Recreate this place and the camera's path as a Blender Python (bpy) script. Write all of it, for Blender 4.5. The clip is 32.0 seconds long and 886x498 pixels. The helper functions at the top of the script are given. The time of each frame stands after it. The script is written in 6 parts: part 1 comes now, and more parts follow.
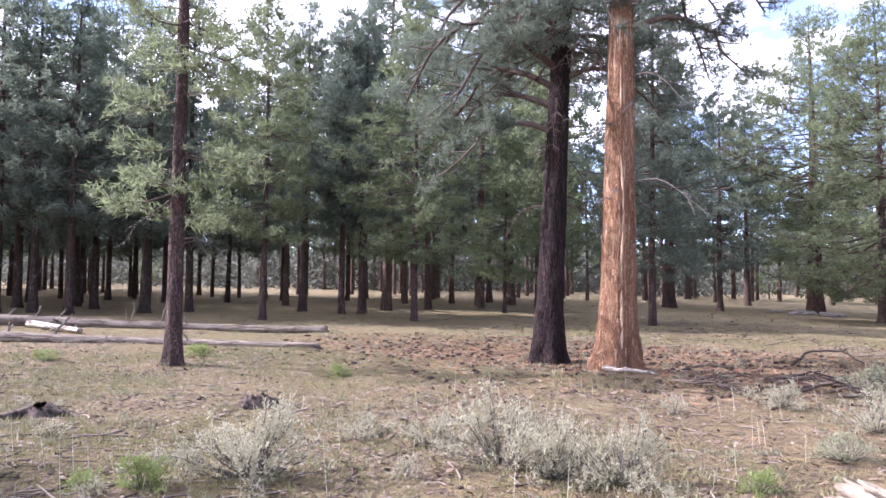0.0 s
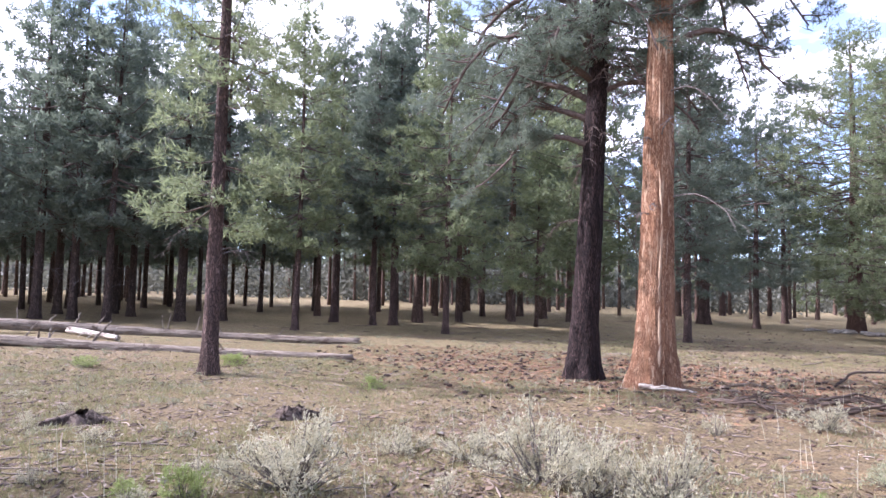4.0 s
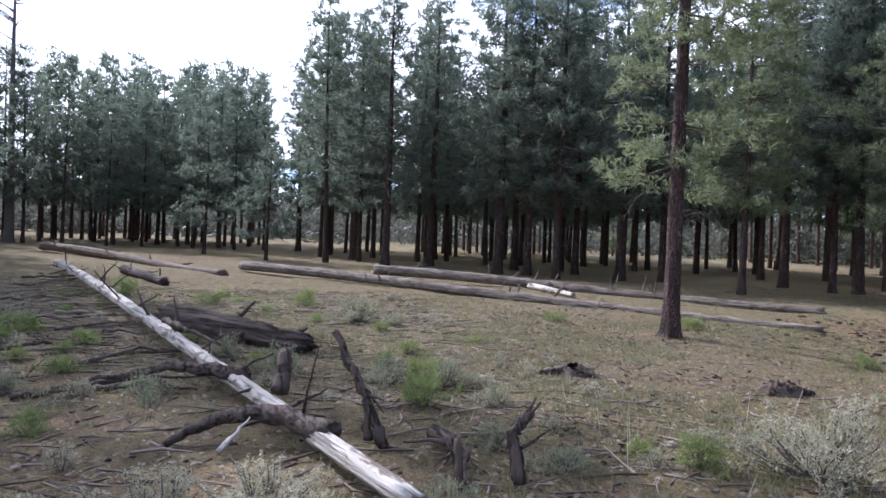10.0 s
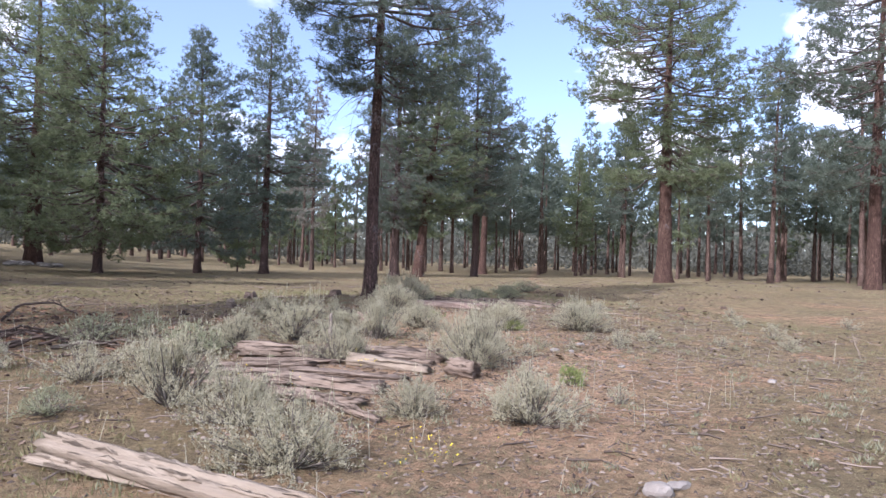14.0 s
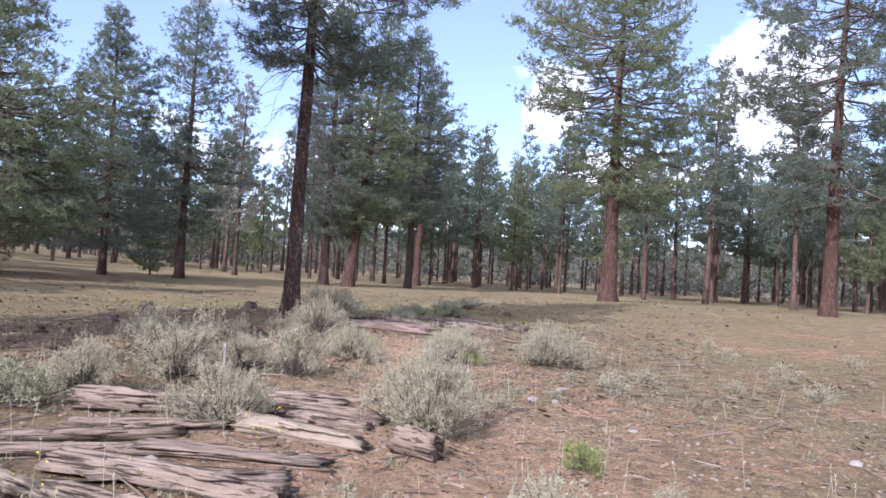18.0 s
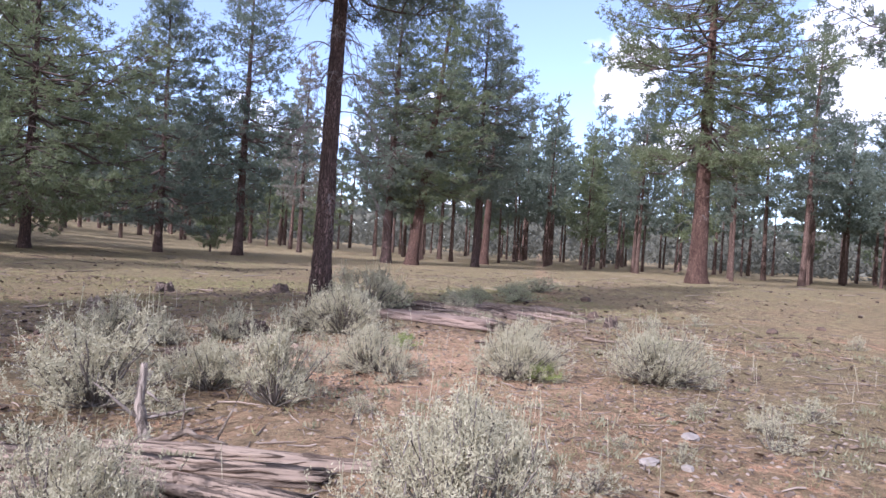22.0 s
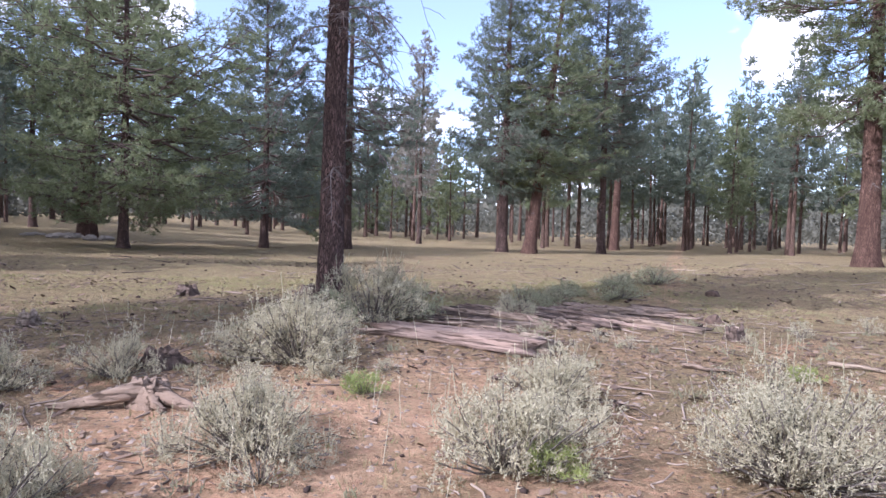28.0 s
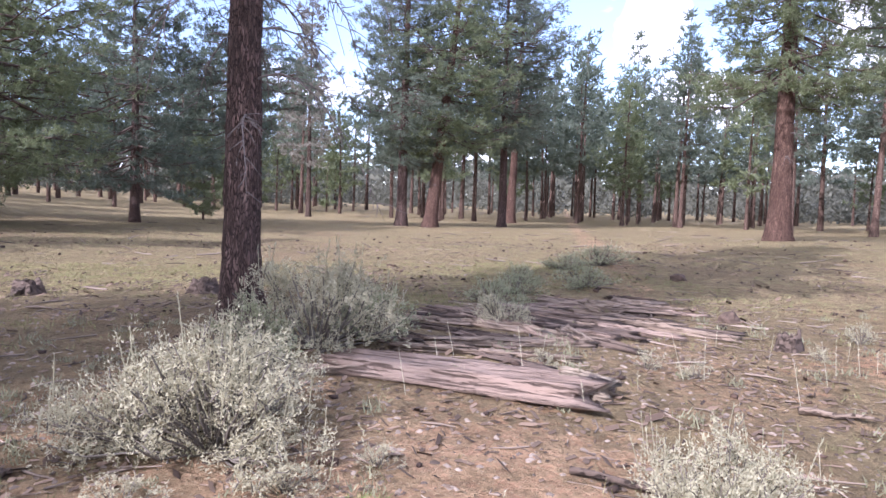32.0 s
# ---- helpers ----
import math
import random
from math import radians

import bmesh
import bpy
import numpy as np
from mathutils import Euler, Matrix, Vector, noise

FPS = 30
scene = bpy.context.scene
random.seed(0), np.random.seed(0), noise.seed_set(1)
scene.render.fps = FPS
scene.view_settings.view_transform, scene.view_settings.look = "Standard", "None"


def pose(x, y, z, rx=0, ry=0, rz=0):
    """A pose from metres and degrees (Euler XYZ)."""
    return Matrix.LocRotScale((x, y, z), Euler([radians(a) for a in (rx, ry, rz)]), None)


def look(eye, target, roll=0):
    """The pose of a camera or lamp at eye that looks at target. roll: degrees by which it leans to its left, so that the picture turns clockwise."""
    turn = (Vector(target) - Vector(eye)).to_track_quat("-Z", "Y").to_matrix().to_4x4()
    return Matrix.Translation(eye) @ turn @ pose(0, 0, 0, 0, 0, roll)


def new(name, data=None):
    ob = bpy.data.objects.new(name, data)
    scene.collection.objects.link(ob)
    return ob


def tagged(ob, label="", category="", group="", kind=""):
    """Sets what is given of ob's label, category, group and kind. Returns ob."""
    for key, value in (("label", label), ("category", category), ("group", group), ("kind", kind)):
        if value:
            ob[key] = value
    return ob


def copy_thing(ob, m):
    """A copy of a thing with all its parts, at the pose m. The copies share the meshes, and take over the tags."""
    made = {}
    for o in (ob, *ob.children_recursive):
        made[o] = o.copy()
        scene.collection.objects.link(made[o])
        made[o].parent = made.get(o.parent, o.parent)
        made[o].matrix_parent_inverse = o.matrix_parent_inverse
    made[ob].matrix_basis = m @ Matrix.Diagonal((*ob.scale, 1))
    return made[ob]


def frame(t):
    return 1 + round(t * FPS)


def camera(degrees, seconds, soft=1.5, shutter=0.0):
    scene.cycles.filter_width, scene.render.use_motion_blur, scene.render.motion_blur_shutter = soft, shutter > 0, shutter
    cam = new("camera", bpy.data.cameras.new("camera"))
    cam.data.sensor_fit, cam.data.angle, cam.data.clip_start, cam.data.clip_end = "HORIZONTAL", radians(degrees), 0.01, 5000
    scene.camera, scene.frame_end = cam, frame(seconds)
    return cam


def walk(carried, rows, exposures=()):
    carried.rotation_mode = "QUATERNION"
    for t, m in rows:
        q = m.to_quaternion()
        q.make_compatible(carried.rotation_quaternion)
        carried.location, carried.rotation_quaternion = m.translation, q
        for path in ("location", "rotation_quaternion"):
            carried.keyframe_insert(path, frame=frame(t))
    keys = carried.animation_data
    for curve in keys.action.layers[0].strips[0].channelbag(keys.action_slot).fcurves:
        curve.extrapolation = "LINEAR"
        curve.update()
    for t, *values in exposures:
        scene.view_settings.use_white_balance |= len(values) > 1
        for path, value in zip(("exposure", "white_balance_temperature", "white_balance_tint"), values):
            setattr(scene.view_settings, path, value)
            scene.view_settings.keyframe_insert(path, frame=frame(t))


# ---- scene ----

# ---------------------------------------------------------------- camera
cam = camera(64.09, 32.0)
PATH = [
    (0, look((0.219, 0.193, 1.450), (-1.0049, 1.7705, 1.5668), 0.44)),
    (0.5, look((0.211, 0.169, 1.467), (-1.0789, 1.6920, 1.5940), -0.80)),
    (1, look((0.214, 0.161, 1.480), (-1.0819, 1.6781, 1.6178), 0.02)),
    (1.5, look((0.243, 0.145, 1.478), (-1.0203, 1.6798, 1.6975), 0.73)),
    (2, look((0.218, 0.166, 1.466), (-1.0241, 1.7237, 1.6442), 0.73)),
    (2.5, look((0.209, 0.194, 1.465), (-1.0218, 1.7616, 1.6315), 1.24)),
    (5, look((0.078, 0.060, 1.479), (-1.3972, 1.4069, 1.5725), 1.13)),
    (5.5, look((0.070, 0.006, 1.500), (-1.6530, 1.0187, 1.5770), 0.99)),
    (6, look((0.002, 0.044, 1.512), (-1.8584, 0.7674, 1.6319), -1.22)),
    (6.5, look((-0.048, 0.059, 1.508), (-1.9750, 0.5926, 1.5330), -1.17)),
    (7, look((0.005, -0.074, 1.510), (-1.9601, 0.2973, 1.5271), -0.33)),
    (7.5, look((0.071, -0.243, 1.525), (-1.9255, -0.3628, 1.5549), -0.30)),
    (8, look((0.004, -0.303, 1.532), (-1.9791, -0.5646, 1.5380), -1.24)),
    (8.5, look((-0.090, -0.220, 1.517), (-2.0775, -0.4391, 1.5585), 0.10)),
    (9, look((-0.150, -0.219, 1.509), (-2.1480, -0.3124, 1.4888), 0.35)),
    (9.5, look((-0.265, -0.243, 1.510), (-2.2561, -0.0515, 1.5128), 0.61)),
    (10, look((-0.337, -0.262, 1.499), (-2.2544, 0.3052, 1.4979), 2.37)),
    (10.5, look((-0.336, -0.218, 1.504), (-2.0784, 0.7645, 1.5185), 1.84)),
    (11, look((-0.372, -0.086, 1.490), (-1.7166, 1.3941, 1.4847), -0.15)),
    (11.5, look((-0.389, 0.037, 1.495), (-1.3848, 1.7713, 1.4920), 0.33)),
    (12, look((-0.228, 0.004, 1.521), (-1.0016, 1.8479, 1.5015), -0.30)),
    (12.5, look((-0.035, -0.066, 1.529), (-0.4852, 1.8825, 1.4942), -0.42)),
    (13, look((0.136, 0.045, 1.498), (0.1357, 2.0434, 1.4066), -0.80)),
    (13.5, look((0.232, 0.180, 1.482), (0.6345, 2.1392, 1.4880), 2.06)),
    (14, look((0.258, 0.254, 1.501), (0.9405, 2.1342, 1.5140), 1.58)),
    (14.5, look((0.423, 0.376, 1.465), (0.7898, 2.3408, 1.5302), 4.90)),
    (16.5, look((0.318, 2.033, 1.568), (0.8274, 3.9670, 1.5727), 0.15)),
    (17, look((0.560, 2.331, 1.543), (1.1436, 4.2433, 1.4928), 0.66)),
    (17.5, look((0.800, 2.723, 1.514), (1.6627, 4.5251, 1.5989), 5.30)),
    (18, look((1.140, 3.096, 1.510), (1.9987, 4.9020, 1.5608), 3.54)),
    (18.5, look((1.328, 3.354, 1.507), (2.0039, 5.2358, 1.5361), 3.17)),
    (19, look((1.530, 3.821, 1.507), (2.4602, 5.5914, 1.5153), 4.24)),
    (19.5, look((1.625, 4.129, 1.480), (2.5143, 5.9193, 1.5338), 6.20)),
    (20, look((1.806, 4.385, 1.524), (2.4414, 6.2794, 1.4378), 3.25)),
    (20.5, look((1.965, 4.696, 1.505), (2.6417, 6.5781, 1.4872), 4.72)),
    (21, look((2.144, 5.203, 1.449), (3.0845, 6.9653, 1.3519), 6.96)),
    (21.5, look((2.427, 5.618, 1.459), (3.0910, 7.5027, 1.3750), 3.82)),
    (22, look((2.626, 5.968, 1.488), (3.3056, 7.8486, 1.4638), 3.68)),
    (22.5, look((2.835, 6.380, 1.500), (3.6198, 8.2192, 1.4858), 2.90)),
    (23, look((3.082, 6.714, 1.503), (3.7555, 8.5964, 1.4612), 0.44)),
    (23.5, look((3.141, 6.953, 1.509), (3.7809, 8.8470, 1.5622), 1.21)),
    (24, look((3.283, 7.278, 1.513), (4.1641, 9.0731, 1.5334), 2.53)),
    (24.5, look((3.512, 7.501, 1.490), (4.3033, 9.3368, 1.5558), 2.94)),
    (26.5, look((4.506, 8.114, 1.519), (5.1079, 10.0194, 1.4370), 1.25)),
    (27, look((4.690, 8.338, 1.485), (5.2457, 10.2558, 1.3753), 3.15)),
    (27.5, look((4.819, 8.602, 1.472), (5.4129, 10.5084, 1.3596), 4.22)),
    (28, look((4.995, 8.860, 1.481), (5.3002, 10.8356, 1.4066), 1.63)),
    (28.5, look((5.003, 9.173, 1.471), (5.1613, 11.1656, 1.4170), 2.96)),
    (28.7, look((4.980, 9.326, 1.469), (4.9879, 11.3256, 1.4849), 3.98)),
    (29, look((4.896, 9.546, 1.475), (5.0262, 11.5413, 1.4220), 4.62)),
    (29.5, look((4.785, 10.005, 1.475), (4.8751, 12.0029, 1.4827), 2.81)),
    (30, look((4.703, 10.519, 1.469), (4.7902, 12.5069, 1.2625), -0.51)),
    (30.5, look((4.543, 10.866, 1.498), (4.8698, 12.8056, 1.1378), -2.94)),
    (31, look((4.533, 11.177, 1.486), (5.0702, 13.0976, 1.3311), -0.33)),
    (31.5, look((4.673, 11.511, 1.467), (5.2993, 13.3877, 1.1713), 1.78)),
    (32, look((4.674, 11.811, 1.482), (5.2981, 13.7058, 1.3374), 1.81)),
]
walk(cam, PATH, [(0, 1.52, 5600, 27), (5.0, 1.52, 5550, 25), (6.5, 1.15, 5400, 19), (7.5, 0.65, 5350, 18), (9.2, 0.50, 5350, 18), (10.2, 0.75, 5350, 18), (11.0, 1.40, 5400, 19), (13, 1.07, 5550, 18), (14, 0.68, 5550, 21), (16, 0.72, 5550, 23), (24, 0.82, 5500, 25), (27, 0.90, 5500, 25), (32, 1.14, 5550, 26)])


# ---------------------------------------------------------------- world, sun
SUN_AZ, SUN_EL = radians(121), radians(36)      # azimuth counted to the left of +y
SUN_DIR = Vector((-math.sin(SUN_AZ) * math.cos(SUN_EL), math.cos(SUN_AZ) * math.cos(SUN_EL), math.sin(SUN_EL)))


def make_world():
    world = bpy.data.worlds.new("sky")
    scene.world = world
    world.use_nodes = True
    nt = world.node_tree
    nt.nodes.clear()
    N, L = nt.nodes.new, nt.links.new
    out, bg = N("ShaderNodeOutputWorld"), N("ShaderNodeBackground")
    sky = N("ShaderNodeTexSky")
    sky.sky_type, sky.sun_disc = "NISHITA", False
    sky.sun_elevation, sky.sun_rotation = SUN_EL, -SUN_AZ
    sky.altitude, sky.dust_density, sky.air_density = 2200, 1.0, 1.0
    geo = N("ShaderNodeTexCoord")
    sep = N("ShaderNodeSeparateXYZ")
    L(geo.outputs["Generated"], sep.inputs[0])
    up = N("ShaderNodeMath"); up.operation = "ADD"; up.inputs[1].default_value = 0.22
    L(sep.outputs["Z"], up.inputs[0])
    low = N("ShaderNodeMath"); low.operation = "MAXIMUM"; low.inputs[1].default_value = 0.05
    L(up.outputs[0], low.inputs[0])
    dx = N("ShaderNodeMath"); dx.operation = "DIVIDE"
    dy = N("ShaderNodeMath"); dy.operation = "DIVIDE"
    L(sep.outputs["X"], dx.inputs[0]); L(low.outputs[0], dx.inputs[1])
    L(sep.outputs["Y"], dy.inputs[0]); L(low.outputs[0], dy.inputs[1])
    com = N("ShaderNodeCombineXYZ")
    L(dx.outputs[0], com.inputs[0]); L(dy.outputs[0], com.inputs[1])
    com.inputs[2].default_value = 3.7
    cl = N("ShaderNodeTexNoise")
    cl.inputs["Scale"].default_value, cl.inputs["Detail"].default_value = 1.15, 9
    cl.inputs["Roughness"].default_value = 0.52
    L(com.outputs[0], cl.inputs["Vector"])
    # thin cloud thickens round the sun
    dot = N("ShaderNodeVectorMath"); dot.operation = "DOT_PRODUCT"; dot.inputs[1].default_value = SUN_DIR
    L(geo.outputs["Generated"], dot.inputs[0])
    near = N("ShaderNodeMapRange")
    near.inputs["From Min"].default_value, near.inputs["From Max"].default_value = 0.30, 0.85
    near.inputs["To Min"].default_value, near.inputs["To Max"].default_value = 0.0, 0.30
    L(dot.outputs["Value"], near.inputs["Value"])
    add = N("ShaderNodeMath"); add.operation = "ADD"
    L(cl.outputs[0], add.inputs[0]); L(near.outputs[0], add.inputs[1])
    ramp = N("ShaderNodeValToRGB")
    ramp.color_ramp.elements[0].position, ramp.color_ramp.elements[1].position = 0.55, 0.63
    ramp.color_ramp.elements[0].color = (0.11, 0.11, 0.11, 1)
    L(add.outputs[0], ramp.inputs[0])
    # heaped clouds low in the sky: bearing to the right of +y, height, half width and half height, in degrees
    def op(kind, p, q=0.0):
        n = N("ShaderNodeMath")
        n.operation = kind
        for k, v in ((0, p), (1, q)):
            if isinstance(v, (int, float)):
                n.inputs[k].default_value = v
            else:
                L(v, n.inputs[k])
        return n.outputs[0]

    bearing = op("MULTIPLY", op("ARCTAN2", sep.outputs["X"], sep.outputs["Y"]), 57.3)
    height = op("MULTIPLY", op("ARCSINE", sep.outputs["Z"]), 57.3)
    edge = N("ShaderNodeTexNoise")
    edge.inputs["Scale"].default_value, edge.inputs["Detail"].default_value, edge.inputs["Roughness"].default_value = 9.0, 7, 0.55
    L(geo.outputs["Generated"], edge.inputs["Vector"])
    rag = op("MULTIPLY", op("SUBTRACT", edge.outputs[0], 0.5), 2.6)
    heap = ramp.outputs[0]
    for az, el, wide, tall in ((33.5, 13.2, 2.8, 3.8), (50, 15, 4.5, 6.0), (64, 12, 7, 6), (-10, 17.5, 2.2, 1.0), (-15, 16, 4, 3), (-48, 20, 12, 7), (-30, 13, 8, 3)):
        dx2, dy2 = op("DIVIDE", op("SUBTRACT", bearing, az), wide), op("DIVIDE", op("SUBTRACT", height, el), tall)
        far = op("ADD", op("SQRT", op("ADD", op("MULTIPLY", dx2, dx2), op("MULTIPLY", dy2, dy2))), rag)
        soft_edge = N("ShaderNodeMapRange")
        soft_edge.inputs["From Min"].default_value, soft_edge.inputs["From Max"].default_value = 1.1, 0.65
        L(far, soft_edge.inputs["Value"])
        heap = op("MAXIMUM", heap, soft_edge.outputs[0])
    mix = N("ShaderNodeMixRGB")
    L(heap, mix.inputs[0]); L(sky.outputs[0], mix.inputs[1])
    mix.inputs[2].default_value = (CLOUD, CLOUD * 1.0, CLOUD * 1.02, 1)
    L(mix.outputs[0], bg.inputs[0])
    bg.inputs[1].default_value = SKY
    L(bg.outputs[0], out.inputs[0])


SKY, CLOUD = 0.15, 8.5
make_world()
sun = new("sun", bpy.data.lights.new("sun", "SUN"))
sun.data.energy, sun.data.angle, sun.data.color = 4.2, radians(0.6), (1.0, 0.955, 0.89)
sun.matrix_world = look((0, 0, 60), Vector((0, 0, 60)) - SUN_DIR)


# ---------------------------------------------------------------- materials
class Mat:
    """A small builder for node materials."""

    def __init__(self, name, rough=0.9, spec=0.2):
        self.m = bpy.data.materials.new(name)
        self.m.use_nodes = True
        self.nt = self.m.node_tree
        self.b = self.nt.nodes["Principled BSDF"]
        self.b.inputs["Roughness"].default_value = rough
        self.b.inputs["Specular IOR Level"].default_value = spec

    def N(self, kind, **values):
        n = self.nt.nodes.new(kind)
        for key, value in values.items():
            n.inputs[key.replace("_", " ")].default_value = value
        return n

    def L(self, a, b):
        self.nt.links.new(a, b)

    def coords(self, scale=(1, 1, 1), world=False):
        tc = self.N("ShaderNodeNewGeometry").outputs["Position"] if world else self.N("ShaderNodeTexCoord").outputs["Object"]
        mp = self.N("ShaderNodeMapping")
        mp.inputs["Scale"].default_value = scale
        self.L(tc, mp.inputs[0])
        return mp.outputs[0]

    def noise(self, co, scale, detail=4, rough=0.6):
        n = self.N("ShaderNodeTexNoise", Scale=scale, Detail=detail, Roughness=rough)
        self.L(co, n.inputs["Vector"])
        return n.outputs[0]

    def ramp(self, fac, lo, hi, a=(0, 0, 0, 1), b=(1, 1, 1, 1)):
        r = self.N("ShaderNodeValToRGB")
        e = r.color_ramp.elements
        e[0].position, e[1].position, e[0].color, e[1].color = lo, hi, a, b
        self.L(fac, r.inputs[0])
        return r.outputs[0]

    def mix(self, fac, a, b):
        x = self.N("ShaderNodeMixRGB")
        for k, v in ((0, fac), (1, a), (2, b)):
            if isinstance(v, (int, float)):
                x.inputs[k].default_value = v
            elif isinstance(v, tuple):
                x.inputs[k].default_value = (*v[:3], 1)
            else:
                self.L(v, x.inputs[k])
        return x.outputs[0]

    def math(self, op, a, b=0.0):
        x = self.N("ShaderNodeMath")
        x.operation = op
        for k, v in ((0, a), (1, b)):
            if isinstance(v, (int, float)):
                x.inputs[k].default_value = v
            else:
                self.L(v, x.inputs[k])
        return x.outputs[0]

    def colour(self, c):
        if isinstance(c, tuple):
            self.b.inputs["Base Color"].default_value = (*c[:3], 1)
        else:
            self.L(c, self.b.inputs["Base Color"])

    def bump(self, height, strength, dist=0.02):
        n = self.N("ShaderNodeBump", Strength=strength, Distance=dist)
        self.L(height, n.inputs["Height"])
        self.L(n.outputs[0], self.b.inputs["Normal"])

    def random(self):
        return self.N("ShaderNodeObjectInfo").outputs["Random"]

    def island(self):
        return self.N("ShaderNodeNewGeometry").outputs["Random Per Island"]


def bark(name, dark, mid, light, plate=7.0, flat=0.22, depth=0.05, pale=None):
    """Furrowed bark: uneven upright plates, fine scales, streaks of other tints."""
    m = Mat(name, 0.92, 0.15)
    co = m.coords((plate, plate, plate * flat))
    n0 = m.N("ShaderNodeTexNoise", Scale=1.3, Detail=4)
    m.L(co, n0.inputs["Vector"])
    off = m.N("ShaderNodeVectorMath")
    off.operation = "MULTIPLY_ADD"
    off.inputs[1].default_value = (1.5, 1.5, 1.1)
    m.L(n0.outputs["Color"], off.inputs[0]); m.L(co, off.inputs[2])
    v = m.N("ShaderNodeTexVoronoi")
    v.feature = "DISTANCE_TO_EDGE"
    m.L(off.outputs[0], v.inputs["Vector"])
    cell = m.N("ShaderNodeTexVoronoi")
    m.L(off.outputs[0], cell.inputs["Vector"])
    tint = m.N("ShaderNodeSeparateColor")
    m.L(cell.outputs["Color"], tint.inputs[0])
    furrow = m.math("ABSOLUTE", m.math("SUBTRACT", m.noise(m.coords((plate * 1.5, plate * 1.5, plate * 0.14)), 1.0, 5, 0.6), 0.5))
    crack = m.math("MINIMUM", m.ramp(v.outputs["Distance"], 0.0, 0.20), m.ramp(furrow, 0.0, 0.07, (0.25, 0.25, 0.25, 1)))
    grain = m.noise(m.coords((18, 18, 5)), 3.0, 7, 0.75)
    large = m.noise(m.coords((1.6, 1.6, 0.5)), 1.6, 4)
    c = m.mix(m.ramp(grain, 0.35, 0.68), mid, light)
    c = m.mix(m.math("MULTIPLY", tint.outputs[0], 0.6), c, m.mix(0.55, mid, dark))
    c = m.mix(m.ramp(large, 0.42, 0.66), c, m.mix(0.5, mid, dark))
    c = m.mix(m.math("MULTIPLY", m.ramp(tint.outputs[1], 0.72, 0.9), 0.5), c, light)
    c = m.mix(crack, dark, c)
    if pale:
        run = m.noise(m.coords((9, 9, 0.5)), 1.5, 6, 0.7)
        c = m.mix(m.math("MULTIPLY", m.ramp(run, 0.56, 0.64), 0.7), c, pale)
        c = m.mix(m.math("MULTIPLY", m.ramp(m.noise(m.coords((7, 7, 0.3)), 1.5, 5), 0.54, 0.66), 0.8), c, m.mix(0.4, mid, dark))
    m.colour(c)
    h = m.math("ADD", m.math("MULTIPLY", crack, 0.8), m.math("MULTIPLY", grain, 0.6))
    m.bump(h, 0.9, depth)
    return m.m


def needles(name, a, b, c, glow=0.35, pass_by=1.0):
    """Foliage: light passes partly through the blades."""
    m = Mat(name, 0.55, 0.25)
    col = m.mix(m.random(), a, b)
    col = m.mix(m.math("MULTIPLY", m.island(), 0.75), col, c)
    big = m.noise(m.coords((1, 1, 1), True), 0.9, 2)
    col = m.mix(m.math("MULTIPLY", m.ramp(big, 0.35, 0.7), 0.45), col, b)
    m.colour(col)
    tr = m.N("ShaderNodeBsdfTranslucent")
    thin = m.N("ShaderNodeVectorMath")
    thin.operation = "MULTIPLY"
    thin.inputs[1].default_value = (pass_by, pass_by, 0.3 + 0.7 * pass_by)
    m.L(col, thin.inputs[0]); m.L(thin.outputs[0], tr.inputs[0])
    ms = m.N("ShaderNodeMixShader", Fac=glow)
    m.L(m.b.outputs[0], ms.inputs[1]); m.L(tr.outputs[0], ms.inputs[2])
    m.L(ms.outputs[0], m.nt.nodes["Material Output"].inputs[0])
    return m.m


def wood(name, dark, mid, light, along="x", scale=1.0, split=0.45, fibre=0.6, blotch=None):
    m = Mat(name, 0.85, 0.2)
    s = {"x": (1.2, 16, 16), "z": (16, 16, 1.2)}[along]
    fine = m.noise(m.coords(tuple(k * scale for k in s)), 2.2, 6, 0.7)
    crack = m.ramp(m.noise(m.coords(tuple(k * scale * fibre for k in s)), 2.4, 5, 0.7), split - 0.10, split + 0.04)
    large = m.noise(m.coords((1, 1, 1)), 2.3, 4)
    c = m.mix(m.ramp(fine, 0.3, 0.7), mid, light)
    c = m.mix(m.math("MULTIPLY", m.ramp(large, 0.42, 0.6), 0.6), c, mid)
    c = m.mix(crack, m.mix(0.4, dark, mid), c)
    c = m.mix(m.math("MULTIPLY", m.random(), 0.25), c, mid)
    if blotch:
        c = m.mix(m.math("MULTIPLY", m.ramp(m.noise(m.coords((1.6, 5, 5)), 1.1, 6, 0.7), 0.54, 0.60), 0.85), c, blotch)
    m.colour(c)
    m.bump(m.math("ADD", crack, m.math("MULTIPLY", fine, 0.6)), 1.0, 0.03)
    return m.m


def plain(name, a, b, rough=0.9, scale=20.0, per_island=False):
    m = Mat(name, rough)
    n = m.noise(m.coords((1, 1, 1)), scale, 4)
    c = m.mix(m.island() if per_island else m.ramp(n, 0.3, 0.7), a, b)
    if per_island:
        c = m.mix(m.math("MULTIPLY", n, 0.4), c, a)
    m.colour(c)
    m.bump(n, 0.4, 0.01)
    return m.m


